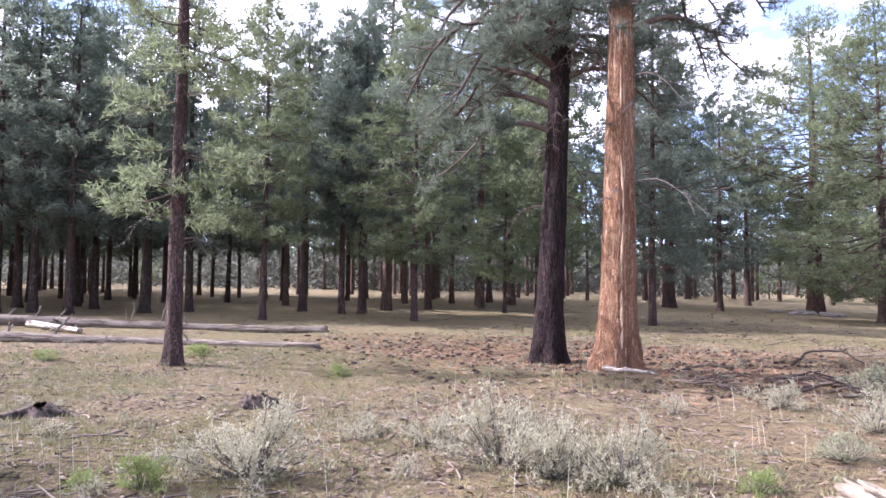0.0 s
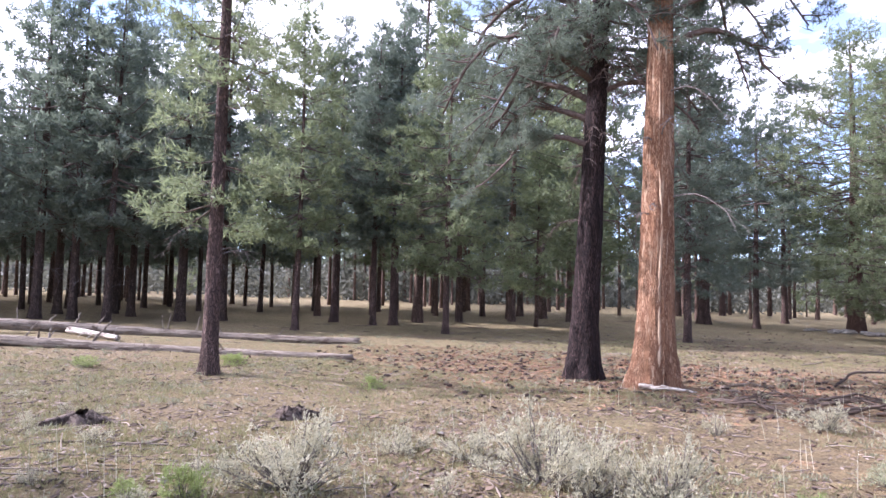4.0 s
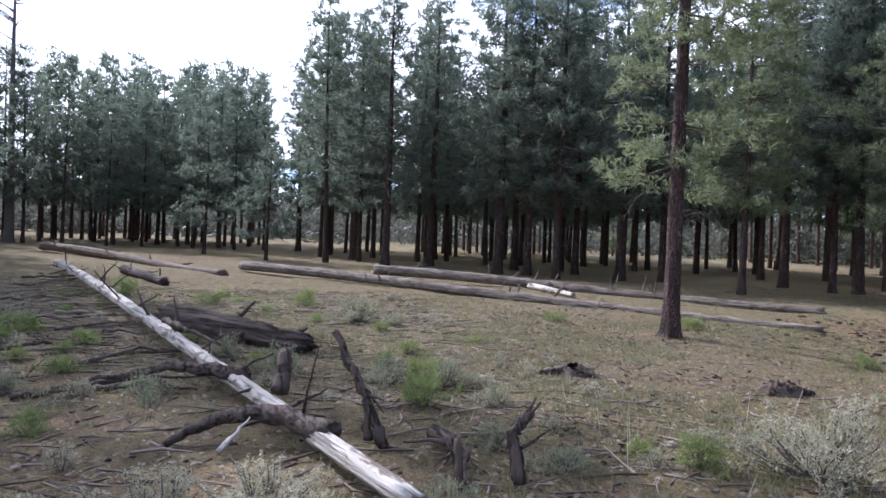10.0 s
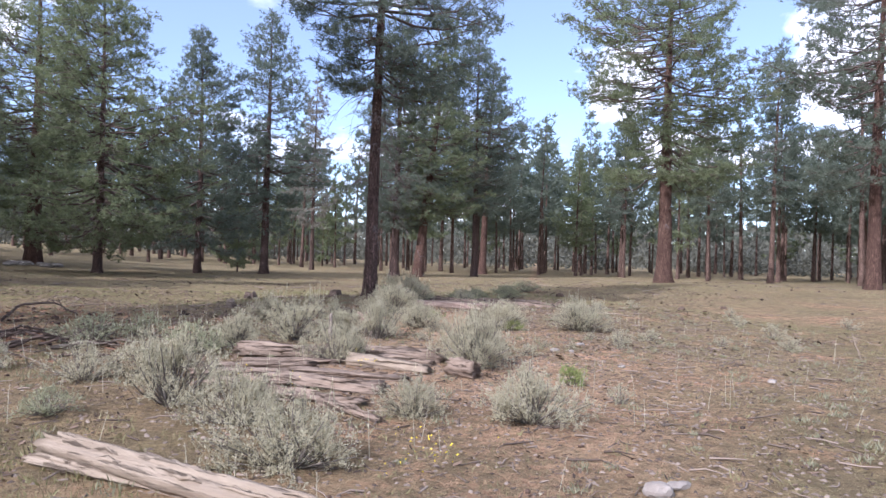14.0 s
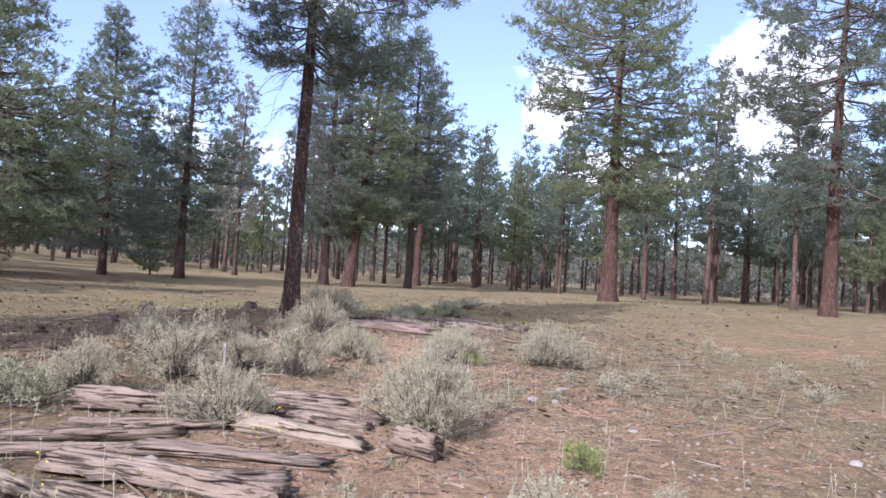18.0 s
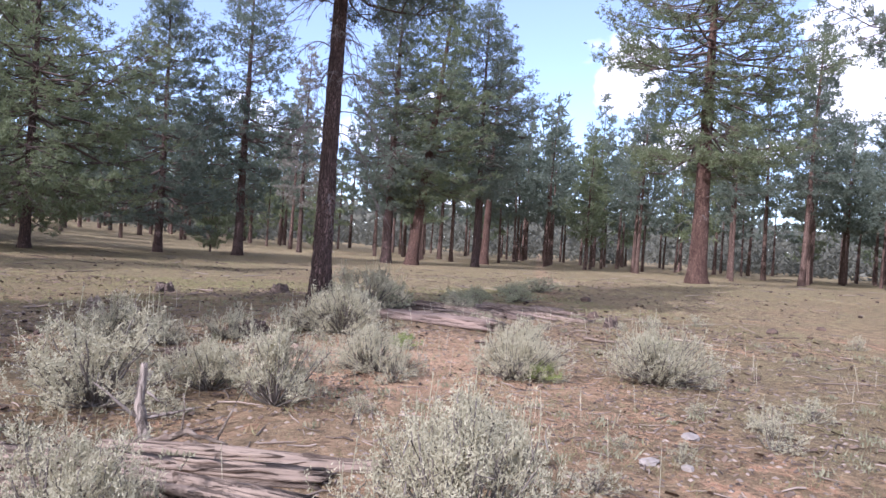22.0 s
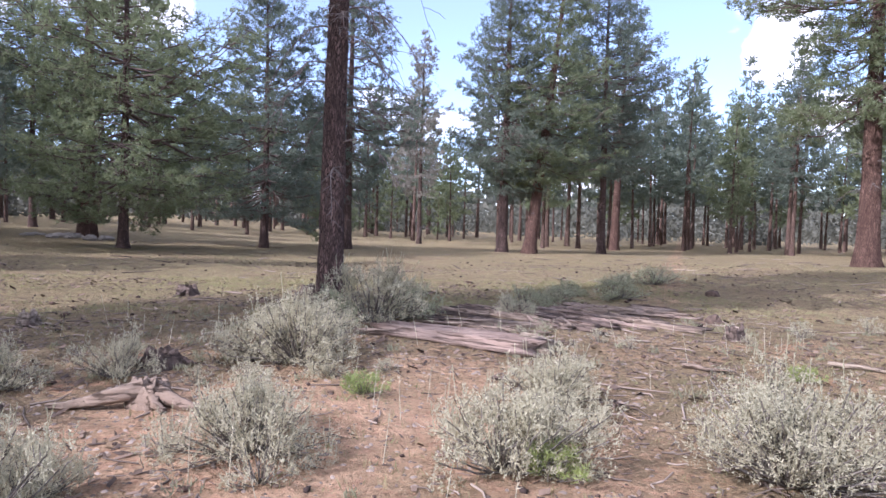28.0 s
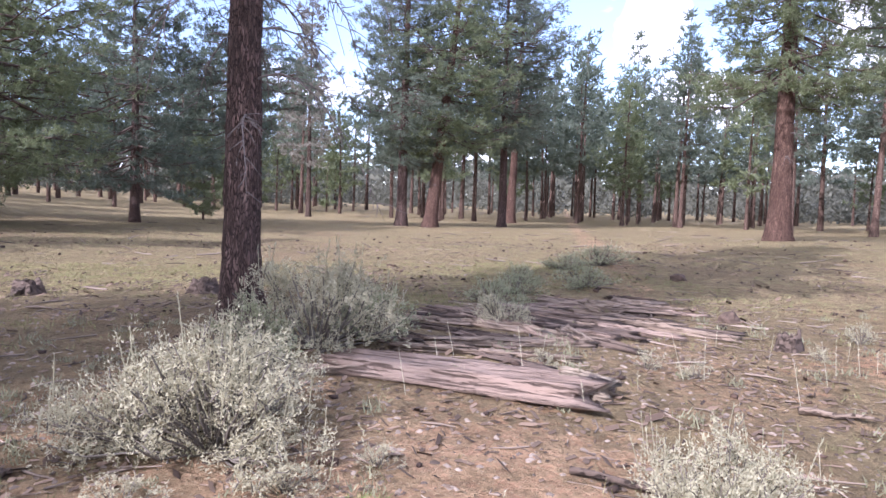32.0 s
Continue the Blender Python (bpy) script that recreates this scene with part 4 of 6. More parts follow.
    stand(lambda x, y: True, (-28, 24, 76, 150), 66, 3.2, (1, 1, 2, 3, 4, 3), 74)
    stand(lambda x, y: 64 < math.hypot(x - 3, y - 7) < 124 and y > 0.32 * x + 8 and (x > 38 or y > 70), (24, 120, 20, 120), 140, 3.0, (1, 1, 1, 3, 3, 2), 76, (0.9, 1.2))
    stand(lambda x, y: True, (58, 115, 4, 40), 30, 3.2, (0, 1, 3, 2), 70)
    for k, unplaced in enumerate(first):
        if unplaced:
            x, y = -58.0 - 3.5 * k, 33.0 + 2.0 * k
            kinds[k].matrix_basis = pose(x, y, float(gz(x, y)) - 0.03)
    # a last belt of lower growth closes the view
    bh = Shape()
    for n in range(1250):
        ang, far = radians(g.uniform(-95, 130)), g.uniform(85, 190)
        x, y = -math.sin(ang) * far, 12 + math.cos(ang) * far
        if (low_gap(x, y) and far < 95) or (ang < 0.25 and far < 126):
            continue
        h, r = g.uniform(3.5, 9) * (0.6 + far / 300), g.uniform(2.0, 3.4)
        k = 120
        z = g.uniform(0.0, 1, k) ** 1.3
        a, q = g.uniform(0, 6.28, k), r * (1 - z ** 1.6) ** 0.7 * np.sqrt(g.uniform(0.1, 1, k))
        base = np.stack([x + q * np.cos(a), y + q * np.sin(a), float(gz(x, y)) + z * h], -1)
        bh.blades(base, unit(g.standard_normal((k, 3)) + [0, 0, 0.3]), g.uniform(0.8, 1.5, k), 0.38)
    for n in range(1000):
        ang, far = radians(g.uniform(-95, 130)), g.uniform(200, 330)
        x, y = -math.sin(ang) * far, 12 + math.cos(ang) * far
        k = 60
        base = np.stack([x + g.normal(0, 5, k), y + g.normal(0, 5, k), float(gz(x, y)) + g.uniform(-1, 13, k)], -1)
        bh.blades(base, unit(g.standard_normal((k, 3)) + [0, 0, 0.3]), g.uniform(2.0, 4.0, k), 1.8)
    heap["belt"] = bh
    wood = tagged(new("far_wood"), "dense pine wood far behind the clearing", "wood", kind="stuff")
    for key, mat in (("trunk", M_BARK_NORTH), ("crown", M_NEEDLE), ("crown_light", M_NEEDLE_LIGHT), ("belt", M_UNDER)):
        tagged(part({"crown_light": "crown", "belt": "undergrowth"}.get(key, key), heap[key], mat, wood), kind="stuff")


make_wood()


# ---------------------------------------------------------------- fallen logs
def along(p0, p1):
    """A frame at the middle of a line, x along it, z as near to upright as can be."""
    p0, p1 = Vector(p0), Vector(p1)
    x = (p1 - p0).normalized()
    y = Vector((0, 0, 1)).cross(x).normalized()
    z = x.cross(y)
    m = Matrix((x, y, z)).transposed().to_4x4()
    m.translation = (p0 + p1) / 2
    return m, (p1 - p0).length


def log_body(length, r0, r1, g, sides=16, rings=40, bend=0.0, lumps=0.05, flat=1.0, split=0.0):
    """A log along x with an uneven round section and broken ends."""
    s = np.linspace(0, 1, rings)
    a = np.linspace(0, 2 * np.pi, sides, endpoint=False)
    prof = 1 + lumps * g.standard_normal(sides) + 0.5 * lumps * np.sin(3 * a + g.uniform(0, 6))
    wob = np.cumsum(g.standard_normal(rings)) * 0.012
    ridge = np.cumsum(g.standard_normal((rings, sides)), 0) * lumps * 0.16
    R = (r0 + (r1 - r0) * s)[:, None] * (prof[None] + ridge - ridge.mean(0)).clip(0.45, 1.5) * (1 + 0.03 * g.standard_normal((rings, sides)))
    if split:
        R *= 1 - split * np.exp(-((a[None] - 1.7 - wob[:, None] * 3) ** 2) / 0.05)
    x = (s - 0.5)[:, None] * length + np.where((s == 0)[:, None], -1, np.where((s == 1)[:, None], 1, 0)) * np.abs(g.standard_normal((rings, sides))) * (r0 + r1) * 0.3
    v = np.stack([x, R * np.cos(a) + bend * np.sin(s * 3.14)[:, None], flat * R * np.sin(a) + (0.4 * bend * np.sin(s * 4.4 + 1))[:, None]], -1)
    i, j = np.meshgrid(np.arange(rings - 1), np.arange(sides), indexing="ij")
    k = (j + 1) % sides
    q = np.stack([i * sides + j, (i + 1) * sides + j, (i + 1) * sides + k, i * sides + k], -1)
    sh = Shape()
    ends = np.array([v[0].mean(0) + [0.04, 0, 0], v[-1].mean(0) - [0.04, 0, 0]])
    jj = np.arange(sides)
    kk = (jj + 1) % sides
    n = rings * sides
    t = np.concatenate([np.stack([jj, kk, np.full(sides, n)], 1), np.stack([n - sides + kk, n - sides + jj, np.full(sides, n + 1)], 1)])
    sh.add(np.concatenate([v.reshape(-1, 3), ends]), t, q)
    return sh


LOG_COUNT = [0]


def fallen_log(x0, y0, x1, y1, r0, r1, mat, label, lift=0.0, stubs=0, stub_len=0.4, bend=0.0, split=0.0, flat=1.0, lumps=0.05, name="fallen_log",
               group="", stub_mat=None, category="log", sink=0.15):
    LOG_COUNT[0] += 1
    g = np.random.default_rng(300 + LOG_COUNT[0])
    z0, z1 = float(gz(x0, y0)) + flat * r0 * (1 - sink) + lift, float(gz(x1, y1)) + flat * r1 * (1 - sink) + lift
    m, length = along((x0, y0, z0), (x1, y1, z1))
    ob = tagged(new(name), label, category, group)
    ob.matrix_basis = m
    part("log_body", log_body(length, r0, r1, g, 24, max(14, int(length * (5 if length > 4 else 12))), bend, lumps, flat, split), mat, ob, smooth=lumps < 0.1)
    for _ in range(0 if lumps < 0.12 else 3 + int(length * 5)):
        # long splinters standing off the split face
        s, a = g.uniform(0.15, 0.85), g.uniform(0.3, 2.8)
        ln = min(length * 0.5, g.uniform(0.12, 0.5))
        r = (r0 + (r1 - r0) * s) * 0.93
        q = np.linspace(-0.5, 0.5, 5)
        p = np.stack([(s - 0.5) * length + q * ln, r * math.cos(a) + g.normal(0, 0.006, 5), flat * r * math.sin(a) + g.normal(0, 0.006, 5)], -1)
        sh = Shape()
        sh.tube(p, g.uniform(0.008, 0.024) * (1 - (2 * q) ** 2 * 0.8), 5, 0.15)
        part("splinter", sh, mat, ob)
    for _ in range(stubs):
        s = g.uniform(0.06, 0.94)
        r = r0 + (r1 - r0) * s
        up = g.uniform(-0.3, 3.4)
        d = unit(np.array([g.uniform(-0.4, 0.7), math.cos(up), max(-0.25, math.sin(up))]))
        o = np.array([(s - 0.5) * length, bend * math.sin(s * 3.14), 0]) + d * r * 0.5
        q = np.linspace(0, 1, 6)
        ln = stub_len * g.uniform(0.35, 1.3)
        p = o + q[:, None] * d * (ln + r * 0.5) + np.cumsum(g.standard_normal((6, 3)) * ln * 0.05, 0) * q[:, None]
        sh = Shape()
        sh.tube(p, r * g.uniform(0.12, 0.27) * (1.15 - 0.75 * q), 7, 0.06)
        part("branch_stub", sh, stub_mat or mat, ob)
    return ob


def limb(points, r, mat, label, name="dead_limb", twigs=0, seed=0, group="", taper=0.7):
    """A bent branch lying or standing, through a few points given over the ground."""
    g = np.random.default_rng(900 + seed)
    pts = np.array([(x, y, float(gz(x, y)) + h) for x, y, h in points])
    ob = tagged(new(name), label, "branch", group)
    ob.matrix_basis = Matrix.Translation(pts[0])
    loc = pts - pts[0]
    s = np.linspace(0, len(pts) - 1, 5 * len(pts))
    path = np.stack([np.interp(s, np.arange(len(pts)), loc[:, c]) for c in range(3)], -1)
    gap = float(np.linalg.norm(path[-1] - path[0])) / len(path)
    path[1:-1] += g.standard_normal((len(path) - 2, 3)) * min(r * 0.25, 0.16 * gap)
    q = s / s[-1]
    sh = Shape()
    sh.tube(path, r * (1 - taper * q), 9, 0.07)
    part("stem", sh, mat, ob, smooth=True)
    for _ in range(twigs):
        a = g.uniform(0.3, 0.95)
        o = np.array([np.interp(a, q, path[:, c]) for c in range(3)])
        d = unit(g.standard_normal(3) + [0, 0, 0.3])
        k = np.linspace(0, 1, 5)
        ln = g.uniform(0.15, 0.45)
        tw = Shape()
        tw.tube(o + k[:, None] * d * ln + np.cumsum(g.standard_normal((5, 3)) * 0.012, 0) * k[:, None], r * 0.35 * (1 - 0.7 * k), 5, 0.05)
        part("twig", tw, mat, ob)
    return ob


# the long bleached log and what lies round it
fallen_log(-24.9, -5.5, -3.85, 0.68, 0.12, 0.06, M_LOG_WHITE, "long bleached fallen pine log with dark stubs, no bark", 0.14, 26, 0.42, 0.12, 0.25, stub_mat=M_LOG_DARK)
limb([(-5.25, 0.82, 0.0), (-5.37, 0.66, 0.42), (-5.55, 0.48, 0.80)], 0.045, M_DARK_UP, "dark dead branch standing up beside the bleached log", twigs=2, seed=1, taper=0.4)
limb([(-5.5, 0.75, 0.0), (-5.55, 0.75, 0.28)], 0.04, M_DARK_UP, "short dark stub of a branch", seed=2, taper=0.3)
limb([(-5.05, 0.42, 0.16), (-5.5, 0.05, 0.22), (-5.6, -0.35, 0.16), (-5.45, -0.66, 0.03)], 0.085, M_LOG_DARK, "thick dark limb lying across the bleached log", seed=3)
limb([(-7.0, -0.1, 0.2), (-7.4, -0.8, 0.22), (-7.6, -1.5, 0.1)], 0.07, M_LOG_DARK, "dark limb reaching out from the bleached log", seed=4)
limb([(-5.6, 0.1, 0.35), (-5.75, 0.15, 0.62)], 0.07, M_DARK_UP, "broken dark stub on the bleached log", seed=5, taper=0.35)
limb([(-9.2, -1.0, 0.45), (-8.3, -0.75, 0.5), (-7.3, -0.35, 0.42)], 0.04, M_LOG_DARK, "thin dark branch lying on the bleached log", seed=6)
limb([(-5.15, -0.3, 0.05), (-5.5, -0.1, 0.2)], 0.022, M_LOG_WHITE, "short bleached stick by the log", seed=7)
limb([(-4.41, 1.5, 0.0), (-4.45, 1.45, 0.3), (-4.5, 1.6, 0.42)], 0.05, M_DARK_UP, "gnarled dark root end sticking up", twigs=3, seed=8, taper=0.4)
limb([(-4.3, 1.08, 0.0), (-4.3, 1.05, 0.33)], 0.035, M_DARK_UP, "gnarled dark root end sticking up", twigs=2, seed=9, taper=0.4)
limb([(-5.3, 1.2, 0.08), (-4.8, 1.25, 0.1), (-4.3, 1.1, 0.06)], 0.06, M_LOG_DARK, "dark crooked limb on the ground", seed=10, twigs=2)
fallen_log(-11.6, -1.1, -9.8, 0.65, 0.24, 0.19, M_LOG_DARK, "short dark rotten log with a hollow split top", 0.0, 3, 0.3, 0.0, 0.5, 0.8, 0.1)
# two long logs before the western stand
fallen_log(-27.2, 0.1, -11.9, 11.2, 0.165, 0.10, M_LOG_GREY, "very long grey fallen log before the dark stand", 0.02, 24, 0.4, 0.15)
fallen_log(-26.3, 4.9, -15.4, 14.7, 0.19, 0.11, M_LOG_GREY, "long grey fallen log behind another one", 0.02, 18, 0.5, 0.2)
fallen_log(-40.5, -9.5, -25.5, -0.6, 0.22, 0.17, M_LOG_RED, "long reddish rotten log at the wood's edge", 0.0, 8, 0.4, 0.3, 0.3)
fallen_log(-33.0, -13.0, -20.0, -9.6, 0.17, 0.12, M_LOG_DARK, "dark log on the ground between the trunks", 0.0, 9, 0.5)
fallen_log(-21.5, 9.0, -18.3, 8.9, 0.10, 0.06, M_LOG_WHITE, "short bleached branch leaning on the long log", 0.05, 4, 0.4)
fallen_log(-25.0, -3.6, -20.6, -2.0, 0.15, 0.12, M_LOG_DARK, "dark broken log behind the bleached one", 0.0, 6, 0.5)
# pale log and its splinters by the trail
fallen_log(-0.52, 5.62, 1.33, 3.40, 0.115, 0.125, M_LOG_TAN, "pale weathered log with long cracks by the trail", 0.0, 0, 0.2, 0.0, 0.55, 0.8, 0.12)
fallen_log(-0.62, 5.45, 0.15, 4.75, 0.06, 0.03, M_LOG_TAN, "long pale splinter lying against the weathered log", 0.0, 0, 0.2, 0, 0.3, 0.6, 0.2, "wood_splinter")
fallen_log(0.62, 4.05, 1.2, 3.42, 0.05, 0.04, M_LOG_TAN, "pale splinter of the weathered log", 0.0, 0, 0.2, 0, 0.3, 0.5, 0.2, "wood_splinter")
for n, (x0, y0, x1, y1, r) in enumerate(((-1.14, 4.33, -0.62, 3.98, 0.05), (-0.75, 3.98, -0.2, 3.72, 0.05), (-0.9, 4.12, -0.5, 3.8, 0.03), (-0.3, 3.8, 0.0, 3.6, 0.04))):
    fallen_log(x0, y0, x1, y1, r, r * 0.7, M_LOG_RED, "small rotten piece of reddish wood", 0, 0, 0.2, 0, 0.3, 0.6, 0.2, "wood_piece", "rotten wood pieces by the pale log")
fallen_log(-0.5, 3.9, -0.41, 3.84, 0.055, 0.055, M_LOG_TAN, "short round cut piece of wood", 0.0, 0, name="wood_block")

# remains of a log rotted into long red-brown slabs among the brush
REMAINS = "slabs of the rotted log"
SLAB = "long reddish slab of a rotted log, split along the grain"
for x0, y0, x1, y1, r, f in ((1.05, 10.4, 2.0, 9.85, 0.13, 0.75), (2.65, 9.85, 3.5, 9.22, 0.13, 0.6), (2.25, 9.05, 3.0, 8.28, 0.09, 0.8), (0.95, 8.3, 2.17, 7.35, 0.11, 0.7),
                            (0.5, 9.1, 1.75, 9.05, 0.10, 0.6), (1.1, 7.2, 1.85, 6.8, 0.09, 0.6), (2.75, 9.45, 3.3, 9.0, 0.10, 0.5), (0.55, 8.1, 1.05, 7.45, 0.07, 0.7),
                            (1.0, 9.5, 2.1, 9.15, 0.12, 0.4), (0.4, 8.75, 1.9, 8.45, 0.13, 0.4), (1.5, 8.6, 2.6, 8.0, 0.13, 0.35), (2.2, 10.2, 3.2, 9.7, 0.14, 0.35),
                            (1.6, 10.75, 3.4, 10.05, 0.13, 0.4), (2.2, 10.95, 3.8, 10.2, 0.10, 0.4), (1.2, 8.05, 2.3, 7.8, 0.10, 0.35), (0.9, 7.9, 1.6, 7.2, 0.09, 0.3)):
    tan = r < 0.095 and f > 0.65
    fallen_log(x0, y0, x1, y1, r, r * 0.85, M_LOG_TAN if tan else M_LOG_RED, "pale split slab of a rotted log" if tan else SLAB, 0, 0, 0.2, 0.03, 0.55, f, 0.2, "rotted_log_piece", REMAINS, sink=0.35)
fallen_log(1.5, 6.85, 1.85, 6.15, 0.06, 0.04, M_LOG_RED, "reddish chunk of rotten wood", 0, 0, 0.2, 0, 0.3, 0.6, 0.2, "wood_piece", REMAINS)
fallen_log(3.35, 8.25, 3.5, 8.05, 0.13, 0.12, M_LOG_RED, "dark hollow end of the rotted log", 0, 0, 0.2, 0, 0.5, 0.9, 0.2, "rotted_log_end")

# the broad half-buried log and the decayed slabs behind it
fallen_log(5.7, 16.85, 7.0, 15.95, 0.21, 0.25, M_LOG_FLAT, "broad flattened half-buried log with a split, weathered face", 0, 0, 0.2, 0, 0.2, 0.48, 0.09, sink=0.72)
fallen_log(7.02, 16.12, 7.22, 15.98, 0.12, 0.11, M_LOG_TAN, "pale broken end of the half-buried log", 0, 0, 0.2, 0, 0.2, 0.8, 0.12, "wood_block", sink=0.3)
g_debris = np.random.default_rng(41)
for n in range(46):
    u, v = g_debris.uniform(0, 1), g_debris.uniform(-1, 1)
    x, y = 6.0 + 4.4 * u + 0.5 * v, 17.4 + 2.4 * u + 1.5 * v
    ln, r = g_debris.uniform(0.5, 1.7), g_debris.uniform(0.05, 0.12)
    a = radians(-30 + g_debris.normal(0, 20))
    dx, dy = math.cos(a) * ln / 2, math.sin(a) * ln / 2
    fallen_log(x - dx, y - dy, x + dx, y + dy, r, r * 0.7, (M_LOG_RED, M_LOG_FLAT, M_LOG_RED, M_LOG_DARK)[n % 4], "flat decayed slab of wood sunk in the earth", 0, 0, 0.2, 0, 0.5, 0.4, 0.22, "decayed_timber", "decayed slabs on the low mound", sink=0.35)
limb([(6.4, 14.9, 0.03), (7.0, 14.35, 0.03), (7.35, 14.05, 0.04)], 0.02, M_LOG_DARK, "thin dark stick on the red earth", seed=21)
limb([(8.55, 15.6, 0.03), (9.0, 15.35, 0.03)], 0.03, M_LOG_RED, "short stick on the trail", seed=22)
limb([(10.2, 15.6, 0.03), (10.8, 15.1, 0.03)], 0.03, M_LOG_TAN, "pale stick on the trail's edge", seed=23)


# ---------------------------------------------------------------- stumps and rocks
def ridged(path, radii, sides, g, deep=0.16):
    """A tube with ridges running along it, as on old roots."""
    path, n = np.asarray(path, float), len(path)
    way = unit(np.gradient(path, axis=0))
    ref = np.where(np.abs(way[:, 2:3]) > 0.9, [[1.0, 0, 0]], [[0, 0, 1.0]])
    u = unit(np.cross(way, ref))
    w = np.cross(way, u)
    a = np.linspace(0, 2 * np.pi, sides, endpoint=False)
    twist = np.linspace(0, g.uniform(-1.2, 1.2), n)[:, None]
    R = np.asarray(radii)[:, None] * (1 + deep * np.sin(4 * a + twist + g.uniform(0, 6)) + deep * 0.7 * np.sin(9 * a + 2 * twist + g.uniform(0, 6)) + 0.05 * g.standard_normal((n, sides)))
    v = path[:, None] + R[..., None] * (np.cos(a)[None, :, None] * u[:, None] + np.sin(a)[None, :, None] * w[:, None])
    i, j = np.meshgrid(np.arange(n - 1), np.arange(sides), indexing="ij")
    k = (j + 1) % sides
    sh = Shape()
    sh.add(v, None, np.stack([i * sides + j, i * sides + k, (i + 1) * sides + k, (i + 1) * sides + j], -1))
    return sh


def stump(x, y, r, h, roots, label, mat, seed, spread_by=3.0):
    """A low broken stump with a jagged rim, a rotted hollow and spreading roots."""
    g = np.random.default_rng(seed)
    ob = thing("stump", x, y, label, "stump")
    a = np.linspace(0, 2 * np.pi, 30, endpoint=False)
    wave = 1 + 0.13 * np.sin(4 * a + seed) + 0.09 * np.sin(9 * a + 2 * seed)
    rim = h * (0.78 + 0.30 * np.sin(2 * a + seed) ** 2 + 0.10 * g.standard_normal(30))
    rings = []
    for f, rad in ((-0.4, 1.5), (0.15, 1.25), (0.6, 1.05), (1.0, 0.92), (0.95, 0.66), (0.5, 0.5), (0.3, 0.2)):
        rr = r * rad * wave * (1 + 0.04 * g.standard_normal(30))
        rings.append(np.stack([rr * np.cos(a), rr * np.sin(a), rim * f], -1))
    i, j = np.meshgrid(np.arange(len(rings) - 1), np.arange(30), indexing="ij")
    k = (j + 1) % 30
    sh = Shape()
    sh.add(np.concatenate(rings), None, np.stack([i * 30 + j, i * 30 + k, (i + 1) * 30 + k, (i + 1) * 30 + j], -1))
    part("stump_body", sh, mat, ob)
    for a0, ln, *fat in roots:
        d = np.array([math.cos(a0), math.sin(a0), 0])
        s = np.linspace(0, 1, 14)
        p = d * (r * 0.4) + s[:, None] * d * ln
        p[:, 2] = h * 0.62 * (1 - s) ** 1.8 + 0.015
        p += np.cumsum(g.standard_normal((14, 3)) * [0.022, 0.022, 0.004], 0) * s[:, None]
        part("root", ridged(p, r * (fat[0] if fat else 0.45) * (1 - 0.72 * s ** 0.8), 16, g), mat, ob)
    return ob


stump(3.68, 14.33, 0.12, 0.19, ((radians(194), 0.85, 0.66), (radians(-38), 0.5, 0.6), (radians(-68), 0.36, 0.42), (radians(60), 0.25, 0.4)), "low tan split stump with a long thick root", M_STUMP, 51)
stump(3.5, 15.45, 0.13, 0.16, ((radians(10), 0.3), (radians(200), 0.25)), "low dark charred stump in the brush", M_LOG_DARK, 52)
stump(10.2, 17.4, 0.10, 0.16, ((radians(40), 0.2),), "small dark weathered stump by the trail", M_LOG_DARK, 53)
stump(-7.76, 3.57, 0.16, 0.10, ((radians(20), 0.4), (radians(160), 0.45), (radians(250), 0.3)), "low dark rotten stump in the grass", M_LOG_DARK, 54)
stump(-6.56, 5.41, 0.15, 0.12, ((radians(80), 0.25), (radians(300), 0.25)), "low blackened stump in the grass", M_LOG_DARK, 55)
stump(1.31, 18.17, 0.09, 0.18, ((radians(30), 0.2), (radians(200), 0.2)), "small pale-topped stump in the shade", M_LOG_GREY, 56)
stump(2.2, 23.2, 0.16, 0.2, ((radians(100), 0.3), (radians(250), 0.3)), "low dark stump at the edge of the grass", M_LOG_DARK, 57)
stump(4.6, 21.8, 0.15, 0.2, ((radians(60), 0.3), (radians(310), 0.3)), "low dark stump behind the brown pine", M_LOG_DARK, 58)
limb([(2.45, 11.05, 0.0), (2.38, 11.1, 0.28), (2.40, 11.15, 0.55)], 0.045, M_GREY_UP, "upright weathered branch stub in the brush", twigs=3, seed=31, taper=0.5)
limb([(2.45, 11.05, 0.02), (2.7, 10.85, 0.12), (2.95, 10.8, 0.03)], 0.03, M_LOG_GREY, "crooked weathered root on the ground", twigs=2, seed=32)
limb([(10.45, 8.6, 0.0), (10.4, 8.7, 0.3), (10.38, 8.72, 0.42)], 0.012, M_LOG_TAN, "thin pale stick standing in the ground", seed=33, taper=0.4)


def rock(x, y, size, seed, label="pale rough stone on the ground", mat=None):
    g = np.random.default_rng(seed)
    bm = bmesh.new()
    bmesh.ops.create_icosphere(bm, subdivisions=3, radius=1)
    sc = np.array(size) * g.uniform(0.85, 1.15, 3)
    off = Vector(g.uniform(0, 50, 3))
    for v in bm.verts:
        k = 1 + 0.28 * noise.noise(v.co * 1.3 + off) + 0.12 * noise.noise(v.co * 4 + off)
        v.co = Vector((v.co.x * sc[0], v.co.y * sc[1], v.co.z * sc[2])) * k
    me = bpy.data.meshes.new("rock")
    bm.to_mesh(me)
    bm.free()
    me.materials.append(mat or M_ROCK)
    ob = new("rock", me)
    ob.matrix_basis = pose(x, y, float(gz(x, y)) + size[2] * 0.3, 0, 0, g.uniform(0, 360))
    return tagged(ob, label, "rock")


